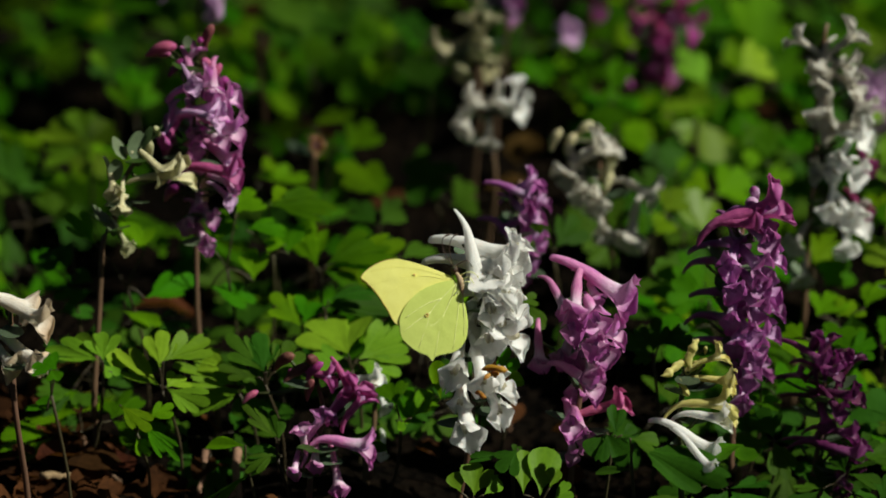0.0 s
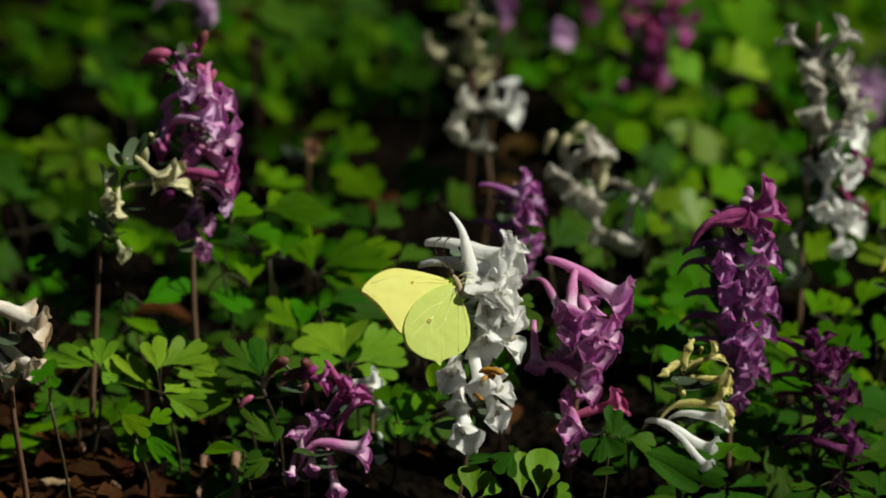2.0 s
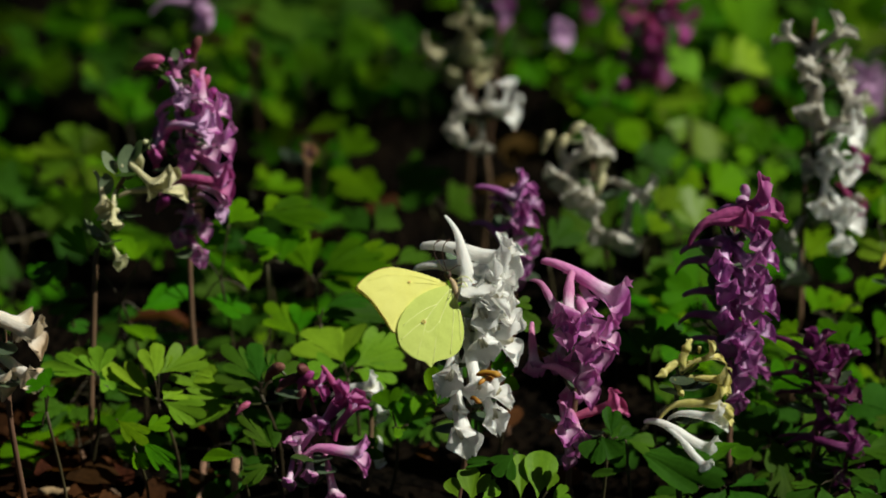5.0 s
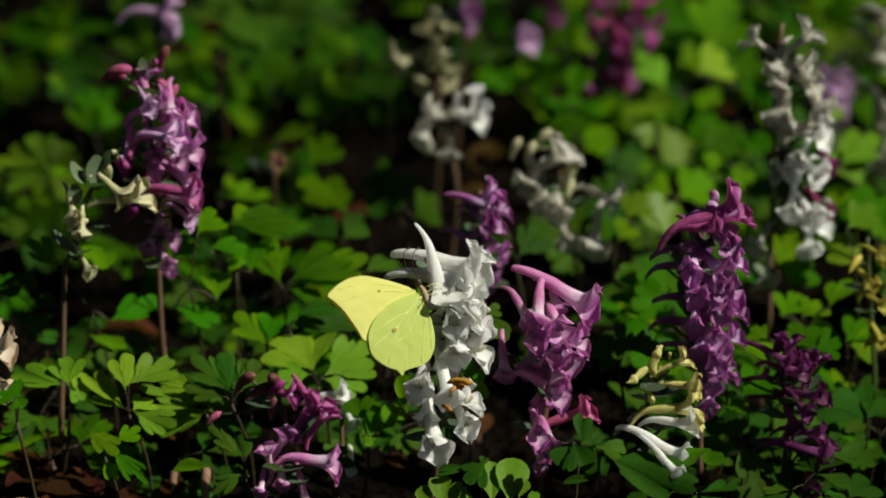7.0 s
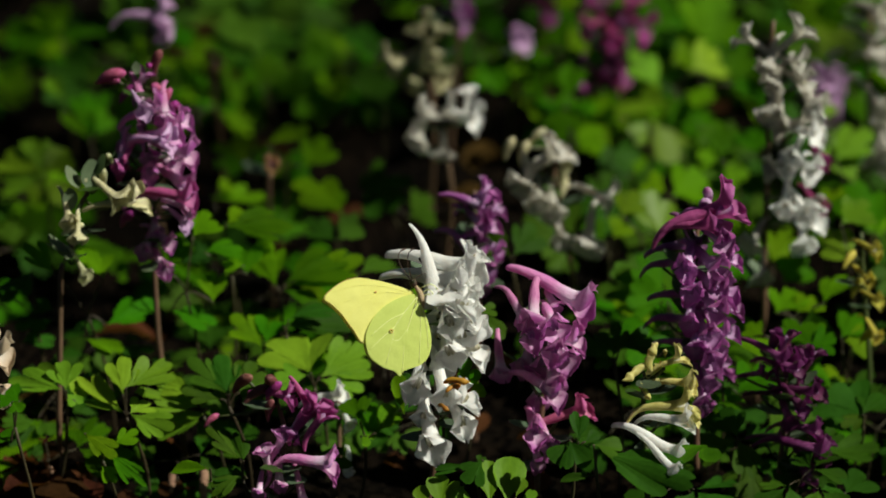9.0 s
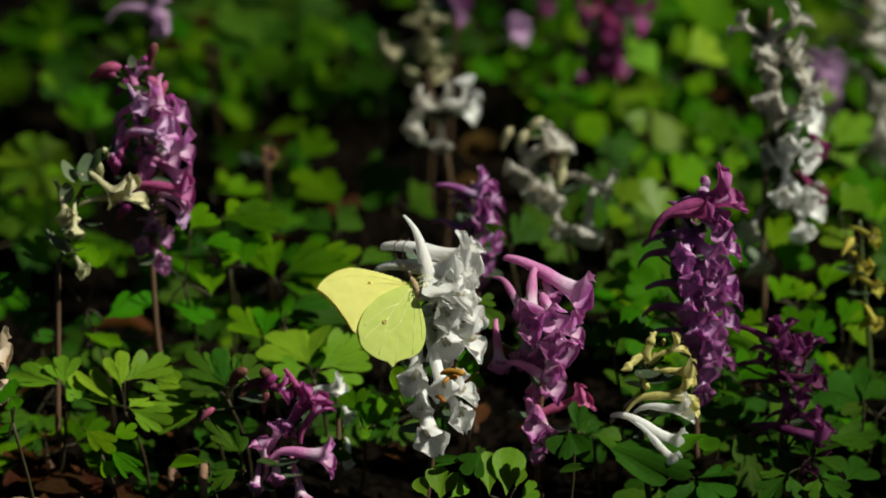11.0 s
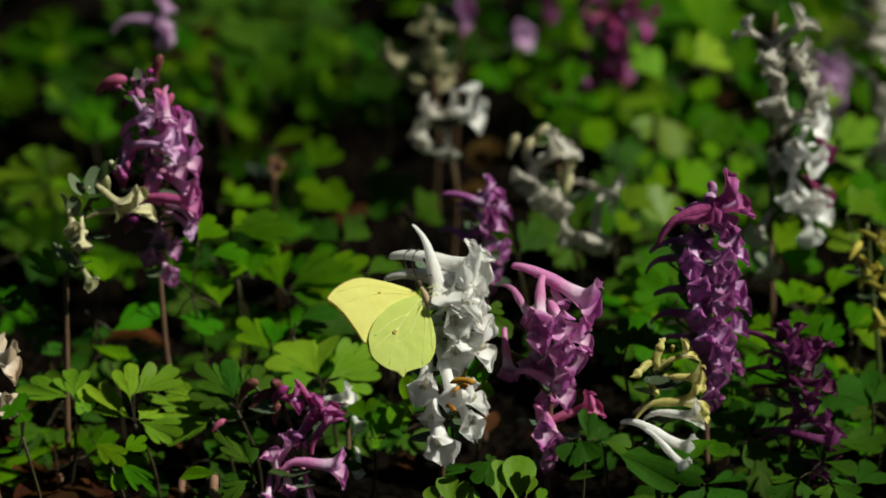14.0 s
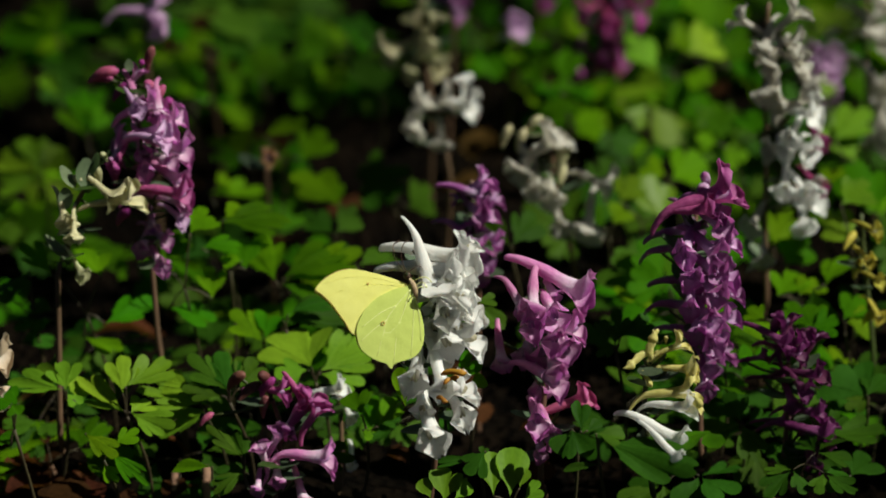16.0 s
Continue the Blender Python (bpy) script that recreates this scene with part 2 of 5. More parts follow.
# ---- mesh helpers ----
def mesh_of(name, verts, faces, mat, smooth=True):
    me = bpy.data.meshes.new(name)
    me.from_pydata([tuple(v) for v in verts], [], faces)
    me.materials.append(mat)
    if smooth:
        me.polygons.foreach_set("use_smooth", [True] * len(me.polygons))
    me.update()
    return me


def grid_faces(rows, cols, start=0, wrap=False):
    f = []
    for i in range(rows - 1):
        for j in range(cols if wrap else cols - 1):
            k = (j + 1) % cols
            f.append((start + i * cols + j, start + i * cols + k, start + (i + 1) * cols + k, start + (i + 1) * cols + j))
    return f


def put(name, me, parent, m=None, label=""):
    """A mesh as a part under a thing or under a part."""
    ob = new(name, me)
    ob.parent = parent
    ob.matrix_basis = m if m is not None else Matrix.Identity(4)
    if label:
        tagged(ob, label=label)
    return ob


def spline(points, n):
    """A smooth line of n points through the given ones."""
    p = [Vector(q) for q in points]
    p = [2 * p[0] - p[1]] + p + [2 * p[-1] - p[-2]]
    out = []
    for i in range(n):
        s = i / (n - 1) * (len(p) - 3)
        k = min(int(s), len(p) - 4)
        t = s - k
        a, b, c, d = p[k:k + 4]
        out.append(0.5 * (2 * b + (c - a) * t + (2 * a - 5 * b + 4 * c - d) * t * t + (3 * b - a - 3 * c + d) * t ** 3))
    return out


def tube(points, radii, sides=8, closed=True):
    """Vertices and faces of a tapered tube along a line."""
    verts, n = [], len(points)
    for i, p in enumerate(points):
        d = (points[min(i + 1, n - 1)] - points[max(i - 1, 0)]).normalized()
        a = d.orthogonal() if abs(d.z) < 0.9 else Vector((1, 0, 0)) - d * d.x
        a.normalize()
        b = d.cross(a)
        r = radii(i / (n - 1)) if callable(radii) else radii
        verts += [p + r * (a * cos(2 * pi * j / sides) + b * sin(2 * pi * j / sides)) for j in range(sides)]
    faces = grid_faces(n, sides, wrap=True)
    if closed:
        verts += [points[0], points[-1]]
        k, e = n * sides, (n - 1) * sides
        faces += [(k, (j + 1) % sides, j) for j in range(sides)] + [(k + 1, e + j, e + (j + 1) % sides) for j in range(sides)]
    return verts, faces


def blob(rx, ry, rz, seg=10, rings=7, centre=(0, 0, 0)):
    verts = []
    for i in range(rings + 1):
        a = pi * i / rings
        for j in range(seg):
            b = 2 * pi * j / seg
            verts.append((centre[0] + rx * cos(a), centre[1] + ry * sin(a) * cos(b), centre[2] + rz * sin(a) * sin(b)))
    return verts, grid_faces(rings + 1, seg, wrap=True)


# ---- the flower of a corydalis: a spurred upper petal, a lower petal and an inner pair; unit length from spur to mouth ----
def petal_shell(seed, lower):
    rng = random.Random(seed)
    droop = rng.uniform(0.04, 0.24)
    r_mouth = rng.uniform(0.078, 0.096)
    flare = rng.uniform(0.85, 1.2)
    lip = (0.38 if lower else 0.34) * rng.uniform(0.9, 1.15)
    sgn = -1 if lower else 1
    cols, verts = 23, []
    n_tube, n_lip = (8 if lower else 20), 9
    phase = rng.uniform(0, 6)
    skew = rng.uniform(-0.16, 0.16)
    if seed % 50 >= 20:  # wide-open flowers
        lip, flare = lip * 1.3, flare * 1.1
    for i in range(n_tube):
        s = i / (n_tube - 1)
        if lower:
            x = -0.46 * (1 - s)
            half = radians(62 + 24 * s)
            r = (0.050 + (r_mouth - 0.050) * s ** 1.4) * 0.97
            cz = 0.008 * sin(pi * s)
        else:
            s = s ** 1.5
            x = -1 + s
            tip = math.sqrt(max(0.0, 1 - (1 - min(1.0, s / 0.05)) ** 2))
            r = (0.034 + 0.030 * s ** 0.7 + 0.014 * math.exp(-((s - 0.62) / 0.16) ** 2) + (r_mouth - 0.064) * max(0, (s - 0.72) / 0.28) ** 1.4) * tip
            if seed % 50 == 45:
                r = (0.018 + 0.080 * s ** 1.25) * tip
            half = radians(180 - 96 * max(0.0, min(1.0, (s - 0.50) / 0.50)))
            cz = -droop * max(0.0, (0.42 - s) / 0.42) ** 2 + 0.02 * sin(pi * s)
        for j in range(cols):
            a = half * (2 * j / (cols - 1) - 1)
            keel = 1 + (0.16 * math.exp(-(a / 0.25) ** 2) * max(0.0, s - 0.55) if not lower else 0.0)
            verts.append((x, r * sin(a), cz + sgn * r * keel * cos(a)))
    half = radians(86 if lower else 84)
    width = (0.185 if lower else 0.175) * rng.uniform(0.88, 1.15) * (1.45 if seed % 50 >= 20 else 1.0)
    b0, b1 = (radians(-4), radians(74)) if lower else (radians(2), radians(92))
    cx, cz, track = 0.0, r_mouth, [(0.0, r_mouth, b0)]
    for i in range(1, 61):
        beta = b0 + b1 * flare * (i / 60) ** 0.8
        cx, cz = cx + lip / 60 * cos(beta), cz + lip / 60 * sin(beta)
        track.append((cx, cz, beta))
    for i in range(1, n_lip + 1):
        t = i / n_lip
        w = width * (0.62 + 0.38 * sin(pi * min(1.0, 0.9 * t))) * math.sqrt(max(0.10, 1 - max(0.0, (t - 0.62) / 0.46) ** 2))
        for j in range(cols):
            v = 2 * j / (cols - 1) - 1
            a = half * v
            reach = t * (1 - 0.36 * abs(v) ** 1.7) * (1 - 0.16 * t * math.exp(-(v / 0.13) ** 2)) * (1 - 0.06 * t * (1 + sin(13 * v + phase)))
            px, pz, beta = track[int(60 * reach)]
            k = min(1.0, t * 1.8)
            y = (1 - k) * r_mouth * sin(a) + k * w * v + skew * t * t * width
            fold = 0.045 * math.exp(-(v / 0.26) ** 2) * (1 - 0.6 * t)
            h = (1 - k) * r_mouth * (cos(a) - 1) - k * 0.085 * v * v * (1 + 0.8 * t) + k * fold + t * (0.024 * sin(4 * v + phase) + 0.020 * t * t * sin(10 * v + 2 * phase))
            verts.append((px - h * sin(beta), y, sgn * (pz + h * cos(beta))))
    return verts, grid_faces(n_tube + n_lip, cols)


def inner_shell(seed):
    v, f = blob(0.21, 0.040, 0.068, 9, 8, (-0.03, 0.024, 0))
    v2, f2 = blob(0.21, 0.040, 0.068, 9, 8, (-0.03, -0.024, 0))
    return v + v2, f + [tuple(i + len(v) for i in q) for q in f2]


def bud_shell():
    pts = spline([(-0.75, 0, -0.10), (-0.35, 0, 0.02), (0, 0, 0.02), (0.25, 0, -0.02)], 12)
    return tube(pts, lambda s: 0.02 + 0.20 * sin(pi * min(1, s * 0.94 + 0.03)) ** 0.8 * (0.55 + 0.45 * s), 10)


def closed_shell():
    """A flower not yet open: a soft club with a slight neck and a pointed, folded beak."""
    pts = spline([(-0.72, 0, -0.10), (-0.45, 0, 0.0), (-0.1, 0, 0.03), (0.12, 0, 0.01), (0.45, 0, 0.07)], 24)
    verts, faces = tube(pts, lambda s: 0.010 + 0.085 * min(1, s / 0.2) ** 0.6 * (1 - 0.16 * math.exp(-((s - 0.60) / 0.08) ** 2)) * (1 + 0.22 * math.exp(-((s - 0.75) / 0.09) ** 2) - max(0.0, (s - 0.72) / 0.28) ** 1.3), 14)
    return [Vector((x, y * (0.72 + 0.14 * sin(7 * x)), z * (1.15 + 0.25 * max(0.0, x)) + 0.022 * sin(16 * x + 26 * y) * (x > -0.3))) for x, y, z in verts], faces


SHELLS = {}


def shell(what, kind, variant):
    key = (what, kind, variant)
    if key not in SHELLS:
        v, f = {"upper": lambda: petal_shell(variant, False), "lower": lambda: petal_shell(variant + 50, True), "inner": lambda: inner_shell(variant), "bud": bud_shell, "closed": closed_shell, "bract": bract_shell}[what]()
        mat = M[kind]
        SHELLS[key] = mesh_of(what + "_" + kind, v, f, mat)
    return SHELLS[key]


def bract_shell():
    verts = []
    for i in range(8):
        t = i / 7
        w = 0.32 * sin(pi * min(1, 0.06 + t * 0.9)) ** 0.7
        for j in range(5):
            v = j / 2 - 1
            verts.append((t, w * v, 0.10 * abs(v) * w + 0.25 * t * t - 0.15 * t))
    return verts, grid_faces(8, 5)


LABELS = {
    "white": "white-flowered corydalis spike among green leaves", "purple": "mauve-purple corydalis spike on a brownish stem", "violet": "violet-purple corydalis spike with dense spurred flowers",
    "dark": "dark purple corydalis spike, half shaded", "magenta": "magenta corydalis spike in the undergrowth", "lilac": "pale lilac corydalis flowers in the undergrowth",
    "dulled": "white corydalis spike, shade put into its greyish petal colour",
    "cream": "cream corydalis with unopened buds and white lower flowers", "faded": "fading cream-green corydalis spike with wilted flowers", "browned": "white corydalis flowers with browning petal edges", "yellow": "yellowing corydalis seed stalk", "tan": "withered tan corydalis flower in the undergrowth",
}
MM = 0.001
count = [0]


def raceme(seed, kind, stem, flowers, buds=(), second=(), bracts=()):
    """One flowering stalk: stem, spurred flowers on short stalks, bracts and buds. Places in millimetres."""
    rng = random.Random(seed)
    girth = {"faded": 1.15, "yellow": 1.1, "white": 1.42, "dulled": 1.35, "browned": 1.35, "dark": 1.12, "cream": 1.2, "violet": 1.4}.get(kind, 1.38)
    low = Vector(stem[-1]) * MM
    base = Vector((low.x + rng.uniform(-0.004, 0.004), low.y + 0.004, 0.0))
    thing = new("corydalis_plant")
    thing.matrix_basis = Matrix.Translation(base)
    tagged(thing, label=LABELS[kind], category="flower", group="corydalis in bloom")
    line = [Vector(p) * MM - base for p in stem]
    line = spline(line + [Vector((0.0, 0, 0.012)), Vector((0, 0, -0.012))], 28)
    woody = "greenstem" if kind in ("cream", "yellow") else "stem"
    v, f = tube(line, lambda s: 0.0007 + 0.0004 * s, 8)
    put("stem", mesh_of("stem", v, f, M[woody]), thing)
    sets = [(kind, flowers), *second]
    for tone, rows in sets:
        throat = "ivory" if tone in ("white", "dulled", "cream", "faded", "browned", "yellow") else "throat"
        for x, y, z, yaw, pitch, size, *own in rows:
            size *= 1.08 if tone == "dulled" else 1.0
            count[0] += 1
            k = own[0] if own else rng.randrange(6) + (20 if tone in ("dulled", "faded", "lilac", "magenta") else 0)
            at = Vector((x, y, z)) * MM - base
            m = Matrix.Translation(at) @ pose(0, 0, 0, rng.uniform(-25, 25), -pitch, yaw) @ Matrix.Diagonal((size * MM, size * MM * girth * rng.uniform(0.92, 1.1), size * MM * girth * rng.uniform(0.92, 1.1), 1))
            if tone == "cream" and not own:
                put("flower", shell("closed", tone, 0), thing, m @ Matrix.Diagonal((1, 13 / size, 13 / size, 1) if size > 13 else (1, 1.15, 1.15, 1)), "unopened cream flower")
            else:
                flower = put("flower", shell("upper", tone, k), thing, m)
                put("lower_petal", shell("lower", tone, k), flower)
                put("inner_petals", shell("inner", throat, 0), flower)
            hook = m @ Vector((-0.42, 0, -0.07))
            near = min(line[:20], key=lambda p: (p - hook - Vector((0, 0, -0.004))).length)
            mid = (near + hook) / 2 + Vector((0, 0, -0.0015))
            v, f = tube(spline([near, mid, hook], 6), 0.0005, 6)
            put("pedicel", mesh_of("pedicel", v, f, M["greenstem"]), thing)
            if count[0] % 3:
                out = (hook - near)
                ang = math.degrees(math.atan2(out.y, out.x))
                put("bract", shell("bract", "bract", 0), thing, Matrix.Translation(near) @ pose(0, 0, 0, 0, rng.uniform(-35, 10), ang + rng.uniform(-30, 30)) @ Matrix.Diagonal((0.011, 0.012, 0.011, 1)))
    for x, y, z, yaw, pitch, size in bracts:
        put("bract", shell("bract", "greybract", 0), thing, Matrix.Translation(Vector((x, y, z)) * MM - base) @ pose(0, 0, 0, rng.uniform(-20, 20), -pitch, yaw) @ Matrix.Diagonal((size * MM, size * MM * 1.15, size * MM, 1)), "greyish green bract")
    for x, y, z, size, *own in buds:
        at = Vector((x, y, z)) * MM - base
        tone = own[0] if own else "magenta" if kind == "purple" and size < 12 else kind
        put("bud", shell("bud", tone, 0), thing, Matrix.Translation(at) @ pose(0, 0, 0, 0, rng.uniform(-70, -10), rng.uniform(-120, 60)) @ Matrix.Diagonal((size * MM, size * MM, size * MM, 1)))
        near = min(line, key=lambda p: (p - at).length)
        v, f = tube(spline([near, (near + at) / 2 + Vector((0, 0, -0.001)), at], 5), 0.0005, 6)
        put("pedicel", mesh_of("pedicel", v, f, M["greenstem"]), thing)
    return thing


# ---- leaves ----
def leaflet_shell(seed, lobes=3, rings=7, per=9):
    """A leaflet drawn from a narrow foot to a few uneven rounded lobes, one unit long and about one wide, softly waved."""
    rng = random.Random(seed)
    broad = 108 <= seed < 111
    wide = radians(rng.uniform(34, 44) if not broad else rng.uniform(44, 52))
    if lobes == 1:
        wide = radians(30)
    cols = per * lobes + 1
    splits = [0.0]
    for k in range(lobes):
        splits.append(splits[-1] + rng.uniform(0.8, 1.25))
    splits = [s / splits[-1] for s in splits]
    cuts = [0.52] + [rng.uniform(0.32, 0.50) if not broad else rng.uniform(0.16, 0.30) for _ in range(lobes - 1)] + [0.52]
    reach = [rng.uniform(0.72, 0.95) for _ in range(lobes)]
    reach[lobes // 2] = 1.0
    nick = [rng.choice((0.0, 0.0, rng.uniform(0.04, 0.12))) for _ in range(lobes)]
    off = [rng.uniform(0.35, 0.65) for _ in range(lobes)]
    cup, drop, bend = rng.uniform(-0.05, 0.28), rng.uniform(-0.05, 0.35), rng.uniform(-0.12, 0.12)
    ph = rng.uniform(0, 6)
    verts = []
    for i in range(rings + 1):
        t = 0.03 + 0.97 * i / rings
        for j in range(cols):
            k = min(j // per, lobes - 1)
            q = (j - k * per) / per
            s = 0.5 - 0.5 * cos(pi * q)
            u = splits[k] + s * (splits[k + 1] - splits[k])
            deep = cuts[k] if s < 0.5 else cuts[k + 1]
            edge = reach[k] * (1 - deep * (1 - sin(pi * q) ** 0.65)) - nick[k] * math.exp(-((s - off[k]) / 0.10) ** 2)
            a = wide * (2 * u - 1) * (0.42 + 0.72 * min(1.0, t * 1.1) ** 1.2 - 0.16 * t ** 4)
            k2 = min(1.0, max(0.0, (t - 0.18) / 0.82))
            r = t * (0.62 + (edge - 0.62) * k2)
            x, y = r * cos(a), r * sin(a) + bend * r * r
            rib = -0.007 * math.exp(-((s - 0.5) / 0.12) ** 2) * (1 - 0.5 * t)
            z = cup * abs(y) - drop * x * x + 0.035 * sin(5 * y + 3 * x + ph) * t + 0.03 * t * t * sin(9 * u + 2 * ph) + rib
            verts.append((x, y, z))
    return verts, grid_faces(rings + 1, cols)


LEAFLETS = {}
LOBES = (3, 4, 3, 5, 3, 4, 2, 3, 3, 3, 4, 1, 1, 2, 2, 3)
SHAPES = {1: (11, 12), 2: (6, 13, 14), 3: (0, 2, 4, 7, 15), 4: (1, 3, 5), "b": (8, 9, 10)}


def leaflet(k, tone):
    if (k, tone) not in LEAFLETS:
        v, f = leaflet_shell(100 + k, LOBES[k], 7, 10)
        LEAFLETS[k, tone] = mesh_of("leaflet", v, f, M[tone])
    return LEAFLETS[k, tone]


def leaf_plan(rng, spread):
    """Poses of the leaflets of a twice three-parted leaf of unit size, and its little stalks."""
    poses, stalks = [], []
    for g, turn in enumerate((0, 78, -78)):
        turn += rng.uniform(-12, 12)
        reach = (0.36 if g == 0 else 0.28) * rng.uniform(0.85, 1.1)
        node = Vector((reach * cos(radians(turn)), reach * sin(radians(turn)), rng.uniform(-0.05, 0.08)))
        stalks.append((Vector((0, 0, 0)), node))
        for side in (0, 62, -62):
            a = turn + side * spread + rng.uniform(-10, 10)
            size = (0.60 if side == 0 else 0.50) * rng.uniform(0.85, 1.15)
            step = 0.06 if side == 0 else 0.02
            d = Vector((cos(radians(a)), sin(radians(a)), 0))
            poses.append(Matrix.Translation(node + d * step) @ pose(0, 0, 0, rng.uniform(-22, 22), rng.uniform(-18, 22), a) @ Matrix.Diagonal((size, size * rng.uniform(0.9, 1.15), size, 1)))
    return poses, stalks


def build_leaf(seed, tone):
    rng = random.Random(seed)
    thing = new("corydalis_leaf")
    poses, stalks = leaf_plan(rng, rng.uniform(0.85, 1.1))
    verts, faces = [], []
    for a, b in stalks + [(Vector((0, 0, 0)), Vector((-0.30, 0, -0.8)))]:
        v, f = tube(spline([a, (a + b) / 2 + Vector((0, 0, 0.02)), b], 5), 0.007, 5)
        faces += [tuple(i + len(verts) for i in q) for q in f]
        verts += v
    put("petiole", mesh_of("petiole", verts, faces, M["petiole"]), thing)
    for i, m in enumerate(poses):
        put("leaflet", leaflet(rng.randrange(8), tone), thing, m)
    tagged(thing, category="leaf", group="corydalis leaves")
    return thing


LEAF_LABEL = {"pale": "pale green lobed corydalis leaf, sun sheen put into its colour", "front": "lobed corydalis leaf, sunlight put into its light green colour", "leaf": "fresh green lobed corydalis leaf on a thin stalk", "dimmed": "lobed corydalis leaf on a thin stalk, shade put into its dark green"}
LEAF_KINDS = []
for k in range(5):
    LEAF_KINDS.append(build_leaf(300 + k, "dimmed" if k in (1, 4) else "leaf"))
    tagged(LEAF_KINDS[-1], label=LEAF_LABEL["dimmed" if k in (1, 4) else "leaf"])
used = [False] * 5


def lay_leaf(k, x, y, z, size, yaw, tilt_x=0.0, tilt_y=0.0):
    """A leaf with its node at x, y, z (millimetres), size in millimetres."""
    m = Matrix.Translation(Vector((x, y, z)) * MM) @ pose(0, 0, 0, tilt_x, tilt_y) @ pose(0, 0, 0, 0, 0, yaw) @ Matrix.Diagonal((size * MM, size * MM, size * MM, 1))
    if not used[k]:
        used[k] = True
        LEAF_KINDS[k].matrix_basis = m
        return LEAF_KINDS[k]
    c = copy_thing(LEAF_KINDS[k], Matrix.Identity(4))
    c.matrix_basis = m
    return c


# ---- ground ----
def ground():
    steps = [0.012 * i for i in range(60)]
    while steps[-1] < 600:
        steps.append(steps[-1] * 1.16)
    xs = [-s for s in reversed(steps[1:])] + steps
    verts = []
    for y in xs:
        for x in xs:
            d = math.hypot(x, y)
            z = 0.010 * noise.noise((x * 14, y * 14, 0)) + 0.004 * noise.noise((x * 55, y * 55, 3)) if d < 3 else 0.0
            verts.append((x, y + 0.15, z - 0.004))
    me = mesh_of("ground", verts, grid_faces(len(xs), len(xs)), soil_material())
    tagged(new("ground", me), label="woodland soil with decaying leaf bits, darkened to stand for shade", category="ground", kind="structure")


ground()

# ---- flowering stalks ----
white = raceme('WHITE', 'white',
    stem=[(-1, -5, 98), (-1, -9, 75), (-1, -14, 51), (-2, -17, 34)],
    flowers=[(-2.2, -14, 92.4, -47, -70, 19.5, 45), (6, -10, 96, -19, -7, 24), (3, -13, 93, -14, -3, 22), (9, -6, 97, -17, 40, 15), (4, -15, 91, -72, -10, 17), (6, -12, 92, -41, -2, 18), (6, -15, 86, -30, 16, 18), (3, -15, 81, -76, -17, 17), (9, -14, 81, -39, 2, 17), (0, -10, 75, -97, -19, 16), (0, -10, 82, -90, -31, 16), (9, -16, 73, -32, -7, 20), (3, -17, 73, -79, -37, 18), (1, -12, 67, -96, -44, 17), (6, -16, 77, -54, -7, 17), (-7, -20, 63, -99, -29, 17), (-3, -24, 46, -80, -34, 20), (1, -24, 62, -73, -39, 17), (6, -20, 57, -27, 15, 17), (6, -22, 51, -62, -28, 16), (-5, -20, 53, -97, -47, 15), (-6, -10, 65, -105, -49, 16)],
    buds=[])
purple = raceme('PURPLE', 'purple',
    stem=[(33, 6, 82), (33, 2, 61), (31, -3, 36), (30, -6, 20)],
    flowers=[(41, -2, 82, -21, -24, 23), (29, -12, 81, -95, -30, 17), (25, -6, 79, -53, -38, 13), (28, -12, 75, -80, -8, 15), (35, -10, 77, -75, -12, 17), (35, -10, 70, -81, -30, 17), (38, -8, 66, -58, -25, 17), (40, -4, 69, -22, 9, 16), (19, 6, 56, -83, -50, 13), (35, -8, 59, -78, -40, 18), (34, -10, 55, -43, -10, 17), (29, -12, 43, -82, -9, 15), (33, -10, 38, -72, -28, 14), (35, 0, 80, -56, -36, 12), (33, -2, 62, -101, -37, 17), (30, -10, 32, -81, -30, 12), (27, 4, 59, -114, -40, 16), (31, 4, 48, -105, -49, 16)],
    buds=[],
    second=[('rosy', [(42, -4, 45, -3, 22, 17)])])
tall = raceme('TALL', 'violet',
    stem=[(82, 34, 97), (80, 30, 77), (80, 25, 52), (81, 21, 31), (81, 18, 15)],
    flowers=[(86, 20, 99, -51, 4, 17), (87, 18, 93, -56, -9, 15), (77, 14, 86, -102, -13, 17), (78, 13, 79, -82, -23, 15), (85, 16, 85, -54, -17, 17), (90, 24, 84, -16, 16, 14), (85, 15, 79, -59, -7, 16), (88, 18, 76, -38, 6, 16), (85, 14, 72, -70, -14, 17), (90, 22, 69, -26, 19, 15), (83, 13, 64, -70, -14, 16), (89, 20, 61, -26, 19, 15), (78, 13, 69, -99, -30, 14), (84, 12, 56, -68, -18, 16), (88, 18, 49, -23, 28, 14), (84, 11, 50, -72, -28, 14), (82, 10, 43, -85, -38, 15), (80, 12, 61, -90, -31, 14), (86, 16, 58, -51, -15, 14), (76, 34, 79, -9, 10, 14), (79, 32, 69, -10, 6, 14), (78, 30, 61, -12, 1, 14), (77, 36, 84, -2, 11, 13), (80, 30, 52, -14, -5, 13), (80, 30, 88, -60, -31, 14), (81, 24, 69, -79, -37, 14)],
    buds=[(83, 27, 101, 11), (86, 26, 99, 11), (84, 30, 104, 9)],
    second=[('pink', [(87, 20, 102, -4, 21, 24), (83, 18, 98, -13, 7, 15)])])
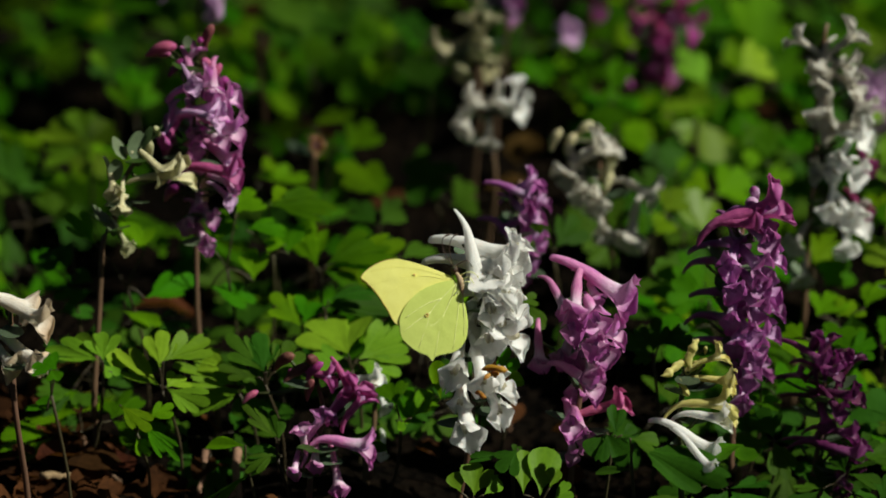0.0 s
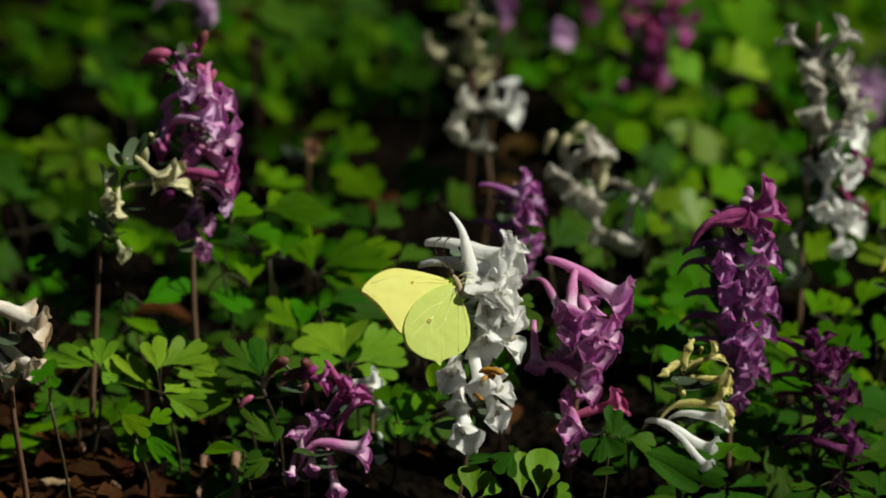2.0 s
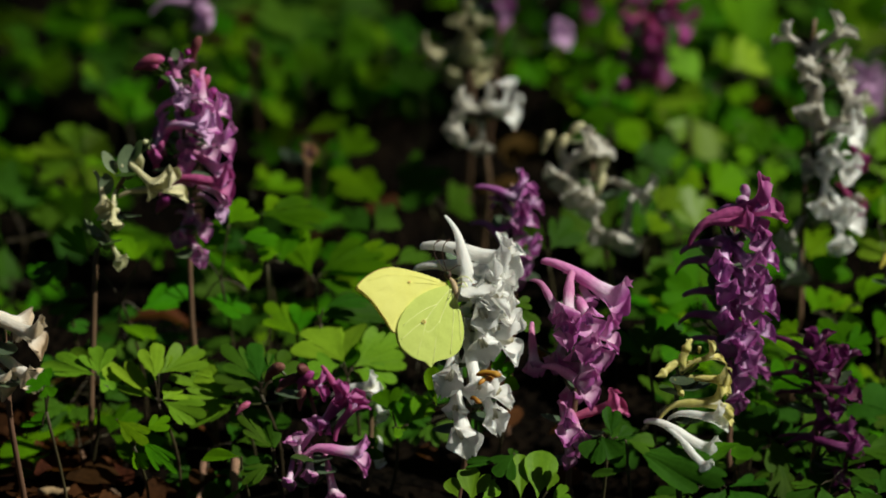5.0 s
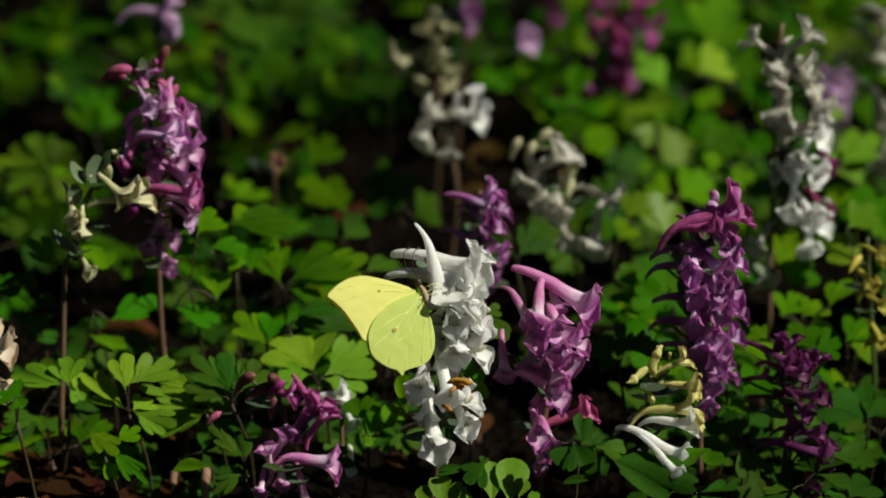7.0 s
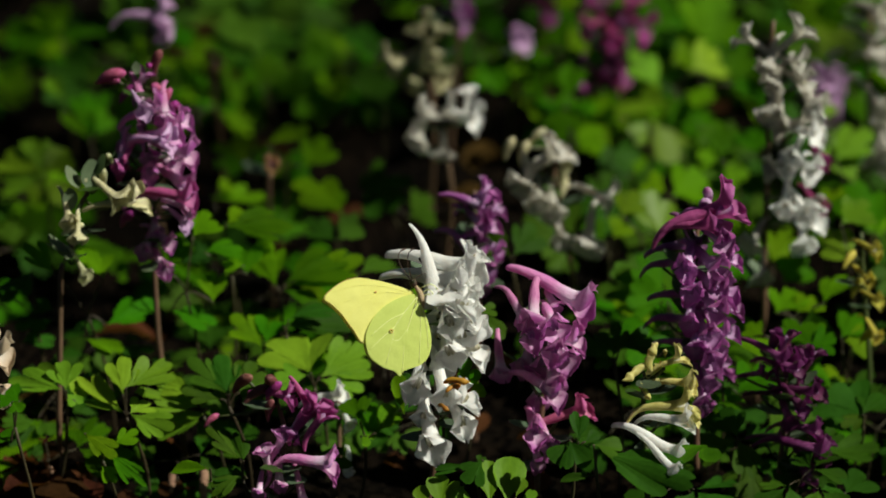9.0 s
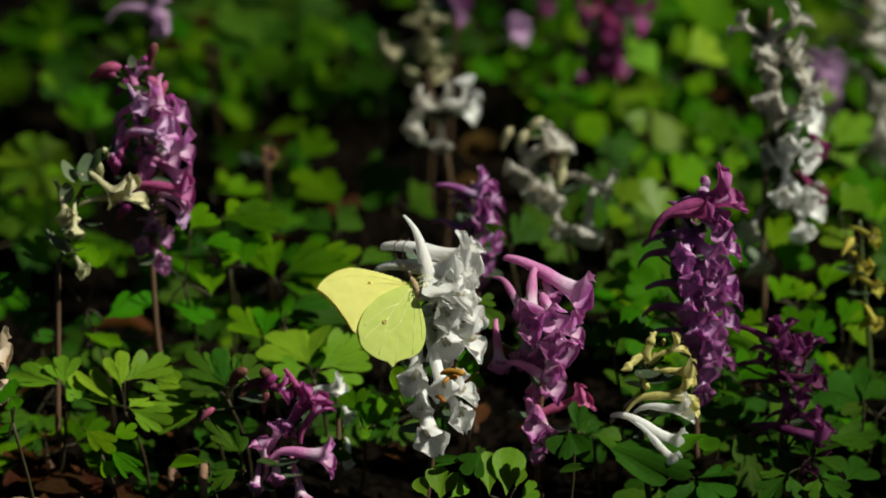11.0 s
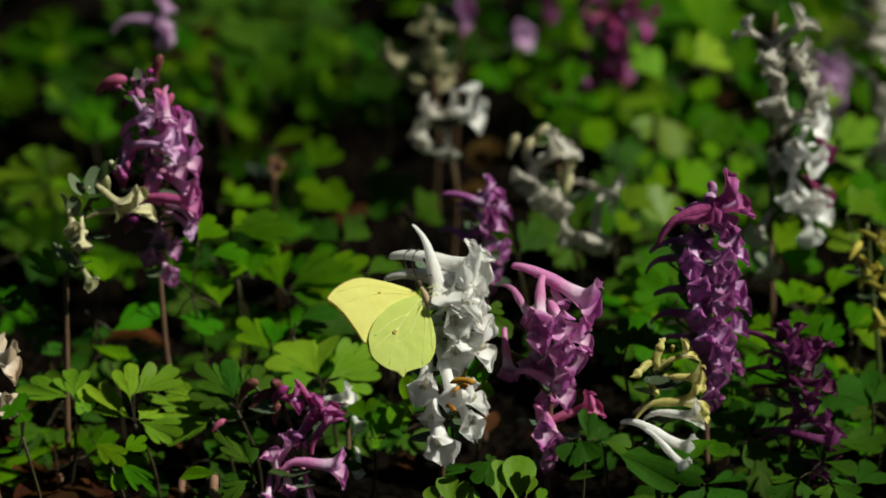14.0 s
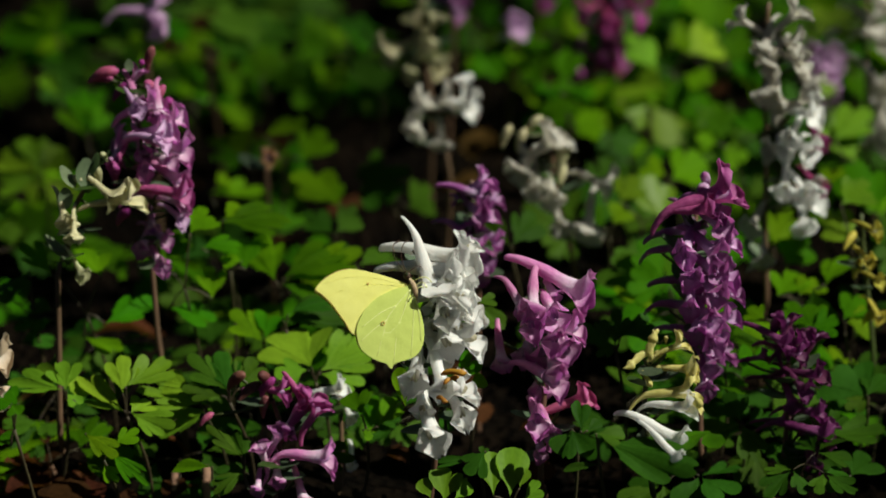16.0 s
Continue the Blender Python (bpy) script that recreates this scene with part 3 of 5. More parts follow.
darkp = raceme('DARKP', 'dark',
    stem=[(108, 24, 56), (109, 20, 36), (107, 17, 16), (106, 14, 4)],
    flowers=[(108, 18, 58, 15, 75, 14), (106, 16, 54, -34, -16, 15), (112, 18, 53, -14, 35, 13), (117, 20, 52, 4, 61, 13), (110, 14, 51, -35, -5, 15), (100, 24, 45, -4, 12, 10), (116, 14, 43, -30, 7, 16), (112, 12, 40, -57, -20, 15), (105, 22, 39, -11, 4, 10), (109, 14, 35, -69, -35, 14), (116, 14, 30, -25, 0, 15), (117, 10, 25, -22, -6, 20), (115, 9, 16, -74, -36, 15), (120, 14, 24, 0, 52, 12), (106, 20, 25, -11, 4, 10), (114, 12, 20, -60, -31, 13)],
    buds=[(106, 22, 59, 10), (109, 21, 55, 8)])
cream = raceme('CREAM', 'cream',
    stem=[(65, -14, 68), (63, -16, 58), (62, -18, 47), (63, -21, 34), (64, -23, 21)],
    flowers=[(65, -18, 70, 10, 71, 8), (72, -18, 68, 0, 24, 9.5, 21), (74, -19, 61, -11, 2, 13, 22), (63, -23, 59, -70, -14, 9), (59, -20, 64, -145, -27, 9), (73, -21, 54, -9, 8, 17, 23), (66, -16, 64, -4, 43, 8)],
    buds=[(66, -16, 72, 5), (69, -16, 70, 4)],
    second=[('white', [(73, -25, 51, -21, 3, 15), (69, -29, 43, -25, -24, 19), (68, -56, 50, -37, -38, 14)])])
leftp = raceme('LEFTP', 'purple',
    stem=[(-93, 77, 124), (-93, 73, 104), (-92, 69, 84), (-91, 65, 66), (-90, 60, 43), (-87, 55, 18)],
    flowers=[(-93, 68, 121, -69, -35, 14), (-89, 66, 121, -9, 26, 15), (-86, 64, 119, -84, -44, 14), (-82, 68, 116, -22, 9, 14), (-86, 60, 114, -19, 17, 17), (-81, 60, 108, -27, -10, 18), (-91, 62, 101, -90, -15, 13), (-82, 62, 97, -32, -23, 15), (-82, 58, 92, -15, -7, 18), (-90, 62, 81, -79, -37, 12), (-93, 60, 76, -111, -35, 12), (-87, 60, 78, -45, -19, 12), (-88, 56, 71, -64, -25, 13), (-98, 74, 107, -167, 15, 13), (-100, 66, 104, -97, -50, 12), (-85, 66, 102, -40, -12, 13), (-92, 66, 106, -72, -28, 13), (-93, 74, 128, 4, 61, 10), (-95, 70, 89, -103, -43, 12)],
    buds=[(-88, 75, 135, 9, 'russet'), (-101, 72, 130, 11, 'rosy'), (-102, 72, 128, 9, 'rosy'), (-89, 70, 126, 9, 'rosy'), (-85, 70, 124, 8, 'rosy'), (-100, 66, 101, 10), (-98, 62, 86, 10), (-91, 74, 132, 6), (-83, 70, 120, 9), (-97, 74, 124, 9)],
    # the lilac flowers paint the pale highlights of this spike
    second=[('lilac', [(-87, 54, 114, -31, 3, 12), (-93, 58, 124, -64, -25, 9), (-81, 52, 88, -40, -23, 9)]), ('pink', [(-81, 52, 96, -19, -1, 17), (-100, 60, 104, -124, -36, 11)])],
    bracts=[(-93, 58, 88, 0, -8, 9), (-95, 54, 71, 0, 4, 8), (-102, 60, 97, 20, 0, 6), (-95, 72, 130, 90, 60, 4)])
pale = raceme('PALE', 'faded',
    stem=[(-108, 48, 103), (-114, 46, 92), (-116, 44, 80), (-119, 43, 75), (-120, 38, 51), (-121, 32, 23)],
    flowers=[(-97, 40, 99, -14, 12, 16), (-102, 41, 101, -29, -31, 13), (-112, 38, 77, -46, -45, 10), (-116, 40, 95, -68, -48, 11), (-113, 38, 90, -90, -51, 10)],
    buds=[(-105, 45, 107, 8), (-111, 44, 105, 7), (-113, 40, 91, 8), (-103, 46, 112, 6)],
    bracts=[(-114, 41, 79, 173, 38, 12), (-112, 43, 103, 166, 51, 8), (-108, 43, 102, 115, 78, 10), (-115, 42, 96, 123, 81, 7), (-110, 40, 90, -19, -1, 6), (-107, 44, 107, 15, 60, 7), (-116, 41, 82, -175, 18, 8), (-104, 45, 109, 9, 50, 6)])
lowp = raceme('LOWP', 'purple',
    stem=[(-48, -41, 65), (-46, -43, 55), (-49, -45, 44), (-50, -48, 27)],
    flowers=[(-35, -50, 49, -11, -4, 17), (-41, -52, 38, -69, -54, 13), (-52, -50, 52, -136, 78, 11), (-54, -52, 42, -101, -37, 9), (-48, -50, 44, -90, -44, 12), (-43, -44, 58, -124, -36, 12), (-47, -46, 55, -9, 62, 11)],
    buds=[(-57, -43, 74, 10, 'russet'), (-50, -44, 74, 10, 'russet'), (-50, -44, 66, 8, 'russet'), (-53, -42, 70, 9, 'russet'), (-67, -43, 62, 6, 'rosy'), (-48, -44, 72, 8)],
    second=[('pink', [(-37, -46, 65, -1, 50, 14), (-35, -48, 63, -4, 57, 12), (-46, -44, 69, -23, -1, 12), (-39, -46, 67, -53, -38, 11)])])
hidw = raceme('HIDW', 'white',
    stem=[(-32, 29, 35), (-32, 26, 21), (-33, 23, 5)],
    flowers=[(-33, 24, 39, -13, 15, 13), (-29, 20, 32, -56, -36, 9), (-29, 18, 17, -90, -38, 9)],
    buds=[])
edgew = raceme('EDGEW', 'browned',
    stem=[(-143, -14, 76), (-142, -16, 62), (-141, -20, 45)],
    flowers=[(-135, -20, 75, -23, -11, 19), (-136, -24, 63, -38, -19, 18), (-140, -9, 74, 44, -31, 15), (-143, -22, 61, -51, -20, 15)],
    buds=[])
bgp = raceme('BGP', 'violet',
    stem=[(12, 90, 82), (12, 87, 67), (13, 83, 45)],
    flowers=[(13, 80, 81, -24, -11, 14), (15, 82, 84, -14, 35, 13), (13, 78, 76, -51, -15, 13), (16, 80, 73, -16, 26, 13), (11, 78, 65, -35, -33, 15), (18, 80, 66, -45, -19, 13), (15, 78, 60, -72, -10, 14), (18, 88, 76, -16, 26, 12), (12, 86, 67, -79, -37, 12), (14, 78, 55, -90, -38, 12)],
    buds=[])
bgw1 = raceme('BGW1', 'dulled',
    stem=[(3, 205, 68), (3, 202, 55), (5, 198, 38)],
    flowers=[(-3, 200, 67, -167, 15, 12), (-6, 198, 61, -118, -46, 12), (2, 198, 56, -90, -51, 11), (3, 202, 68, -13, 15, 11)],
    buds=[],
    second=[('white', [(11, 198, 67, -30, -8, 13, 20), (11, 202, 73, 46, 76, 10, 21)])])
bgw0 = raceme('BGW0', 'faded',
    stem=[(-4, 270, 79), (-3, 267, 63), (-1, 262, 41)],
    flowers=[(1, 262, 75, -9, 62, 12), (-2, 262, 68, -81, -30, 14), (1, 260, 62, -60, -31, 15), (-13, 264, 64, -146, -16, 14), (-17, 264, 67, -161, 17, 11), (-5, 264, 74, 176, 61, 13), (-7, 262, 58, -114, -40, 12)],
    buds=[(-3, 268, 81, 10), (0, 267, 76, 9)])
bgw2 = raceme('BGW2', 'dulled',
    stem=[(40, 160, 74), (40, 156, 55), (45, 151, 31)],
    flowers=[(38, 150, 71, -4, 43, 15), (30, 150, 62, -120, -31, 13), (34, 148, 57, -90, -38, 13), (39, 146, 55, -79, -37, 12), (55, 150, 56, -26, -15, 13), (51, 146, 43, -103, -43, 16), (41, 148, 43, -79, -37, 11), (33, 152, 66, -150, -8, 11)],
    buds=[(25, 157, 73, 9, 'faded'), (35, 158, 76, 9, 'faded'), (30, 156, 72, 9, 'faded'), (43, 155, 59, 9, 'faded'), (44, 152, 67, 11, 'faded')])
tallw = raceme('TALLW', 'dulled',
    stem=[(112, 142, 121), (110, 138, 101), (110, 132, 73), (109, 127, 51), (109, 122, 24)],
    flowers=[(103, 134, 117, -173, 34, 11), (119, 130, 120, -4, 43, 12), (110, 130, 111, -114, -40, 12), (117, 130, 111, -30, -8, 12), (112, 128, 105, -124, -36, 12), (120, 128, 105, -40, -12, 12), (111, 126, 97, -105, -49, 15), (123, 126, 99, -51, -41, 14), (116, 124, 91, -155, 0, 13), (105, 122, 51, -124, -36, 11), (108, 120, 40, -90, -44, 10), (112, 126, 76, -146, -16, 10)],
    buds=[(108, 122, 37, 9), (127, 127, 63, 10)],
    # plain white here paints the sunlit lower flowers against the greyer ones
    second=[('white', [(123, 122, 89, -31, 3, 14, 20), (118, 122, 82, -120, -31, 12, 21), (122, 120, 78, -51, -15, 13, 22), (117, 122, 77, -135, -19, 11, 23), (115, 118, 66, -101, -37, 13, 24), (121, 116, 64, -64, -25, 13, 20), (124, 118, 60, -40, -12, 12, 21), (121, 116, 54, -77, -43, 13, 22)]), ('magenta', [(126, 129, 61, -56, -26, 11), (127, 133, 76, -74, -16, 11)])])
bgm = raceme('BGM', 'magenta',
    stem=[(66, 336, 58), (67, 332, 38), (71, 326, 8)],
    flowers=[(75, 330, 54, -40, -23, 15), (72, 334, 60, -9, 62, 14), (65, 328, 51, -81, -30, 14), (58, 330, 54, -146, -16, 12), (62, 334, 59, -171, 62, 12), (68, 324, 33, -19, 17, 13)],
    buds=[(60, 334, 66, 9), (74, 334, 60, 9)],
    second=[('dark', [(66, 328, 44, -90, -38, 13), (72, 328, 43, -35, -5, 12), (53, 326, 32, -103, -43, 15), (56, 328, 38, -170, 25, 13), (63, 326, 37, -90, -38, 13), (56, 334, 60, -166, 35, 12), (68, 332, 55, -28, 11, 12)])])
bgs1 = raceme('BGS1', 'lilac',
    stem=[(30, 344, 47), (31, 340, 29)],
    flowers=[(31, 337, 46, -63, 0, 11)],
    buds=[(30, 341, 49, 9)])
bgs2 = raceme('BGS2', 'magenta',
    stem=[(40, 368, 47), (41, 363, 25)],
    flowers=[(42, 362, 48, -60, -7, 11)],
    buds=[(40, 366, 51, 10)])
bgs3 = raceme('BGS3', 'violet',
    stem=[(6, 312, 71), (8, 309, 55)],
    flowers=[(9, 303, 66, -59, -6, 15), (9, 305, 71, -65, -11, 15)],
    buds=[])
topl = raceme('TOPL', 'lilac',
    stem=[(-102, 255, 89), (-101, 251, 71)],
    flowers=[(-99, 250, 87, -12, 1, 17), (-97, 248, 82, -62, -46, 10), (-97, 252, 90, 4, 61, 9)],
    buds=[])
dry1 = raceme('DRY1', 'tan',
    stem=[(-82, 305, 53), (-82, 302, 41)],
    flowers=[(-81, 300, 53, -68, -5, 11)],
    buds=[(-83, 303, 55, 6)])
dry2 = raceme('DRY2', 'tan',
    stem=[(-58, 188, 56), (-58, 185, 44)],
    flowers=[(-57, 182, 57, -72, 1, 11)],
    buds=[(-58, 185, 58, 6)])
lilr = raceme('LILR', 'lilac',
    stem=[(139, 303, 49), (141, 296, 20)],
    flowers=[(140, 295, 43, -50, -3, 15), (144, 296, 45, -53, -11, 15), (142, 294, 39, -47, 12, 15), (142, 294, 33, -75, -41, 15)],
    buds=[])
edgr = raceme('EDGR', 'dulled',
    stem=[(155, 259, 84), (154, 254, 61), (154, 247, 29), (153, 242, 5)],
    flowers=[(155, 250, 75, -51, -11, 15), (159, 248, 67, -50, -3, 15), (159, 244, 51, -68, -9, 15), (158, 247, 38, -54, -73, 23), (157, 252, 85, -50, -3, 15), (159, 242, 35, -81, -25, 15)],
    buds=[(143, 253, 70, 8)])
yell = raceme('YELL', 'yellow',
    stem=[(137, 82, 69), (138, 78, 51), (140, 72, 22)],
    flowers=[(140, 75, 66, -54, -3, 11), (138, 73, 57, -62, -11, 11), (141, 72, 50, -56, -2, 11), (141, 70, 39, -67, -22, 11)],
    buds=[(134, 78, 63, 8), (136, 76, 54, 8), (140, 72, 38, 9)])
WITHER = [(5, -31, 67, 8, -15), (1, -32, 59, 6, -60), (4, -31, 65, 6, 40)]


# three withered orange flower remains on the white spike
for x, y, z, size, yaw in WITHER:
    v, f = tube(spline([(-0.5, 0, 0.05), (-0.1, 0.05, 0.12), (0.3, -0.03, 0.05), (0.5, 0.06, -0.06)], 10), lambda s: 0.04 + 0.09 * sin(pi * s) + 0.03 * sin(11 * s), 8)
    put("withered_petal", mesh_of("withered_petal", v, f, M["wither"]), white, Matrix.Translation(Vector((x, y, z)) * MM - white.matrix_basis.translation) @ pose(0, 0, 0, 20, -10, yaw) @ Matrix.Diagonal((size * MM,) * 3 + (1,)), "withered orange petal")

# ---- the butterfly ----
def outline(points, n):
    pts = spline([(x, y, 0) for x, y in points] + [(points[0][0], points[0][1], 0)], n + 1)
    return [(p.x, p.y) for p in pts[:-1]]


def wing_mesh(name, points, mat, cup, root=(0, 0), n=72, rings=9, ragged=0.0):
    """A thin wing: rings drawn in from its outline to a middle line, gently cupped, in millimetres."""
    rim = outline(points, n)
    cx = sum(p[0] for p in rim) / n
    cy = sum(p[1] for p in rim) / n
    verts = []
    for i in range(rings):
        t = 1 - i / rings
        for j, (x, y) in enumerate(rim):
            px, py = cx + (x - cx) * t, cy + (y - cy) * t
            z = cup * (((px - cx) / 12) ** 2 + ((py - cy) / 12) ** 2) + 0.10 * noise.noise((px * 0.35, py * 0.35, 1.0))
            verts.append((px * MM, py * MM, z * MM))
    verts.append((cx * MM, cy * MM, 0))
    faces = grid_faces(rings, n, wrap=True) + [((rings - 1) * n + j, (rings - 1) * n + (j + 1) % n, rings * n) for j in range(n)]
    return mesh_of(name, verts, faces, mat)


FORE = [(-0.5, 0.8), (-5, 2.6), (-12, 4.8), (-19.5, 6.0), (-25.4, 4.0), (-29.2, 0.4), (-27.4, -1.4), (-24.2, -4.6), (-20.8, -9.4), (-17.0, -14.0), (-9.0, -10.0), (-2.5, -2.5)]
HIND = [(-0.3, 0.3), (-5.5, -0.8), (-10.8, -3.3), (-14.6, -6.9), (-16.6, -10.6), (-17.0, -13.8), (-15.8, -18.2), (-11.6, -21.6), (-8.2, -22.9), (-6.6, -24.5), (-5.2, -22.9), (0.2, -21.4), (3.0, -18.6), (4.0, -14.0), (3.2, -8.4), (1.4, -3.0)]


def build_butterfly():
    b = new("butterfly")
    tagged(b, label="yellow brimstone butterfly with closed wings feeding on a white flower", category="butterfly")
    for side, z in ((1, 0.0006), (-1, -0.0026)):
        turn = pose(0, 0, z, 0, 3.0) if side > 0 else pose(-0.0003, -0.0002, z, 0, -3.0, 0.9) @ Matrix.Diagonal((0.975, 0.975, 1, 1))
        fore = put("forewing", wing_mesh("forewing", FORE, M["forewing"], -0.25 * side), b, turn @ pose(0, 0, -0.0007 * side))
        hind = put("hindwing", wing_mesh("hindwing", HIND, M["hindwing"], -0.30 * side), b, turn)
        edge = [Vector((x * MM, y * MM, -0.00002)) for x, y in outline(FORE, 90)][22:68]
        v, f = tube(edge, 0.00006, 5)
        put("wing_edge", mesh_of("wing_edge", v, f, M["rim"]), fore, label="brown wing edge")
        if side > 0:
            # a strong stem vein that forks beside the spot, and weaker ones round it
            runs = [[(0, -0.8), (-4.5, -5.5), (-7.6, -9.6), (-8.6, -13.2), (-11.0, -20.6)], [(-7.6, -9.6), (-11.6, -12.4), (-15.8, -15.8)], [(-4.5, -5.5), (-9.6, -7.6), (-15.2, -11.6)],
                    [(0.2, -0.8), (-2.2, -7.0), (-4.4, -13.0), (-6.0, -23.4)], [(-3.6, -10.6), (-6.8, -13.6), (-8.6, -13.2)], [(0.4, -0.8), (0.8, -8.0), (-0.4, -20.8)], [(0.7, -1.5), (2.4, -8.0), (2.9, -16.5)]]
            for run in runs:
                pts = spline([(x * MM, y * MM, -0.00008) for x, y in run], 16)
                v, f = tube(pts, lambda s: 0.00013 * (1 - 0.5 * s), 6)
                put("vein", mesh_of("vein", v, f, M["vein"]), hind)
            ring = [Vector(((-8.9 + 0.55 * cos(a)) * MM, (-10.7 + 0.5 * sin(a)) * MM, 0.00022)) for a in [2 * pi * i / 14 for i in range(15)]]
            v, f = tube(ring, 0.00013, 5)
            put("spot", mesh_of("spot", v, f, M["spot"]), hind, label="small orange ring spot")
            for run in ([(-1, 0.4), (-9, 2.6), (-18, 3.6), (-26.5, 2.0)], [(-1, 0), (-9, 1.0), (-18, 0.4), (-26.5, -2.2)], [(-12, 1.0), (-18, -2.4), (-23.0, -6.0)], [(-3, -1.2), (-10, -3.6), (-19.0, -11.0)]):
                v, f = tube(spline([(x * MM, y * MM, -0.00001) for x, y in run], 16), lambda s: 0.00005 * (1 - 0.5 * s), 5)
                put("vein", mesh_of("vein", v, f, M["forewing"]), fore)
            v, f = blob(0.0004, 0.0003, 0.00015, 8, 6, (-13.0 * MM, 1.4 * MM, 0.0002))
            put("spot", mesh_of("spot", v, f, M["spot"]), fore, label="small orange-brown spot")
    body = spline([(-0.3 * MM, 2.5 * MM, 0.0005), (1.0 * MM, 0.2 * MM, 0.0004), (1.7 * MM, -2.8 * MM, 0.0003), (2.0 * MM, -7 * MM, -0.0017), (0.4 * MM, -14 * MM, -0.002)], 18)
    v, f = tube(body, lambda s: MM * (0.45 + 0.55 * sin(pi * min(1, s * 1.7)) - 0.2 * max(0, s - 0.5)), 12)
    put("body", mesh_of("body", v, f, M["fur"]), b)
    v, f = blob(0.0012, 0.0013, 0.0012, 10, 7, (-0.9 * MM, 3.4 * MM, 0.0004))
    head = put("head", mesh_of("head", v, f, M["dun"]), b)
    for dz in (0.0009, -0.0009):
        v, f = blob(0.0006, 0.0006, 0.0005, 10, 7, (-1.2 * MM, 3.9 * MM, 0.0004 + dz))
        put("eye", mesh_of("eye", v, f, M["eye"]), head)
        v, f = tube(spline([(-1.2 * MM, 4.2 * MM, dz), (-3.4 * MM + 0.8 * dz, 9.0 * MM, 1.6 * dz), (-3.3 * MM + 1.2 * dz, 12.6 * MM, 2 * dz), (-1.4 * MM + dz, 14.0 * MM, 2 * dz)], 16), lambda s: 0.00014 + 0.00018 * max(0, s - 0.7) / 0.3, 6)
        put("antenna", mesh_of("antenna", v, f, M["dun"]), head)
    v, f = tube(spline([(-0.8 * MM, 4.2 * MM, 0), (2.8 * MM, 6.2 * MM, 0), (4.6 * MM, 4.4 * MM, 0)], 10), 0.00014, 6)
    put("proboscis", mesh_of("proboscis", v, f, M["dun"]), head)
    for y0, x1, y1 in ((1.8, 6.5, 1.2), (0.2, 6.8, -2.2), (-1.2, 6.4, -5.4)):
        v, f = tube(spline([(1.2 * MM, y0 * MM, 0.0006), (3.6 * MM, (y0 + 1.0) * MM, 0.0020), (5.2 * MM, (y1 + 1.2) * MM, 0.0018), (x1 * MM, y1 * MM, 0.0010)], 10), 0.00016, 6)
        put("leg", mesh_of("leg", v, f, M["vein"]), b)
    return b


butterfly = build_butterfly()

# ---- leaves that stand out ----
def leaf_of(tone, rows, lie=0):
    """One leaf with the leaflets given: foot in millimetres, yaw, pitch, roll, length, width, lobes (b: a broad one); lie: how unevenly they lie, in degrees."""
    rr = random.Random(len(rows) + rows[0][0])
    node = sum((Vector(r[:3]) for r in rows), Vector()) / len(rows) * MM
    foot = Vector((node.x + rr.uniform(-0.008, 0.008), node.y + 0.008, 0.0))
    thing = new("corydalis_leaf")
    thing.matrix_basis = Matrix.Translation(foot)
    tagged(thing, label=LEAF_LABEL[tone], category="leaf", group="corydalis leaves")
    verts, faces = [], []
    hub = node - foot - Vector((0, 0, 0.004))
    for line, r in [([Vector((0, 0, -0.006)), hub * 0.5 + Vector((0.002, 0, 0)), hub], 0.0005)] + [([hub, (hub + Vector(q[:3]) * MM - foot) / 2 + Vector((0, 0, 0.001)), Vector(q[:3]) * MM - foot], 0.00032) for q in rows]:
        v, f = tube(spline(line, 8), r, 6)
        faces += [tuple(i + len(verts) for i in q) for q in f]
        verts += v
    put("petiole", mesh_of("petiole", verts, faces, M["petiole"]), thing)
    for x, y, z, yaw, pitch, roll, size, wide, lobes in rows:
        me = leaflet(rr.choice(SHAPES[lobes]), tone)
        span = max(v.co.y for v in me.vertices) - min(v.co.y for v in me.vertices)
        m = Matrix.Translation(Vector((x, y, z)) * MM - foot) @ pose(0, 0, 0, roll + rr.uniform(-lie, lie), rr.uniform(-lie, lie) / 2 - pitch, yaw) @ Matrix.Diagonal((1.12 * size * MM, 1.38 * wide * MM / span, size * MM, 1))
        put("leaflet", me, thing, m)


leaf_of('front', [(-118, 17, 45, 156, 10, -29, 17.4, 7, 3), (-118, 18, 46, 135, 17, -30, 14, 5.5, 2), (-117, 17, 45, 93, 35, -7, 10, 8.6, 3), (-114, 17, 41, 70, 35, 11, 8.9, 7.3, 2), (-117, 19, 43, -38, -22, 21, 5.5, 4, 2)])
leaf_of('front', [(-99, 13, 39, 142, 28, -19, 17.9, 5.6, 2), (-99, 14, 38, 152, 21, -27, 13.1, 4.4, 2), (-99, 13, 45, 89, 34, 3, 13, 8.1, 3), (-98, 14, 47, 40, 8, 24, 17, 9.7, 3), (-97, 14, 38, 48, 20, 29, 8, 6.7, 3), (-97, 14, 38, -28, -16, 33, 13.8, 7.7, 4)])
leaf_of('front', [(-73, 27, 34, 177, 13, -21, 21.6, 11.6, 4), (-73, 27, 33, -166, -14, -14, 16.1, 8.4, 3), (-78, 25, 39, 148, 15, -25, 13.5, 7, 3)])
leaf_of('dimmed', [(-67, 22, 41, 135, 23, -21, 16.5, 8.8, 3), (-67, 22, 41, 99, 32, -3, 13.9, 9.3, 3), (-69, 22, 39, 171, 12, -38, 11.4, 5.9, 3), (-63, 23, 41, 60, 31, 28, 12, 8.2, 3), (-66, 22, 41, 80, 28, 14, 16, 6, 2)])
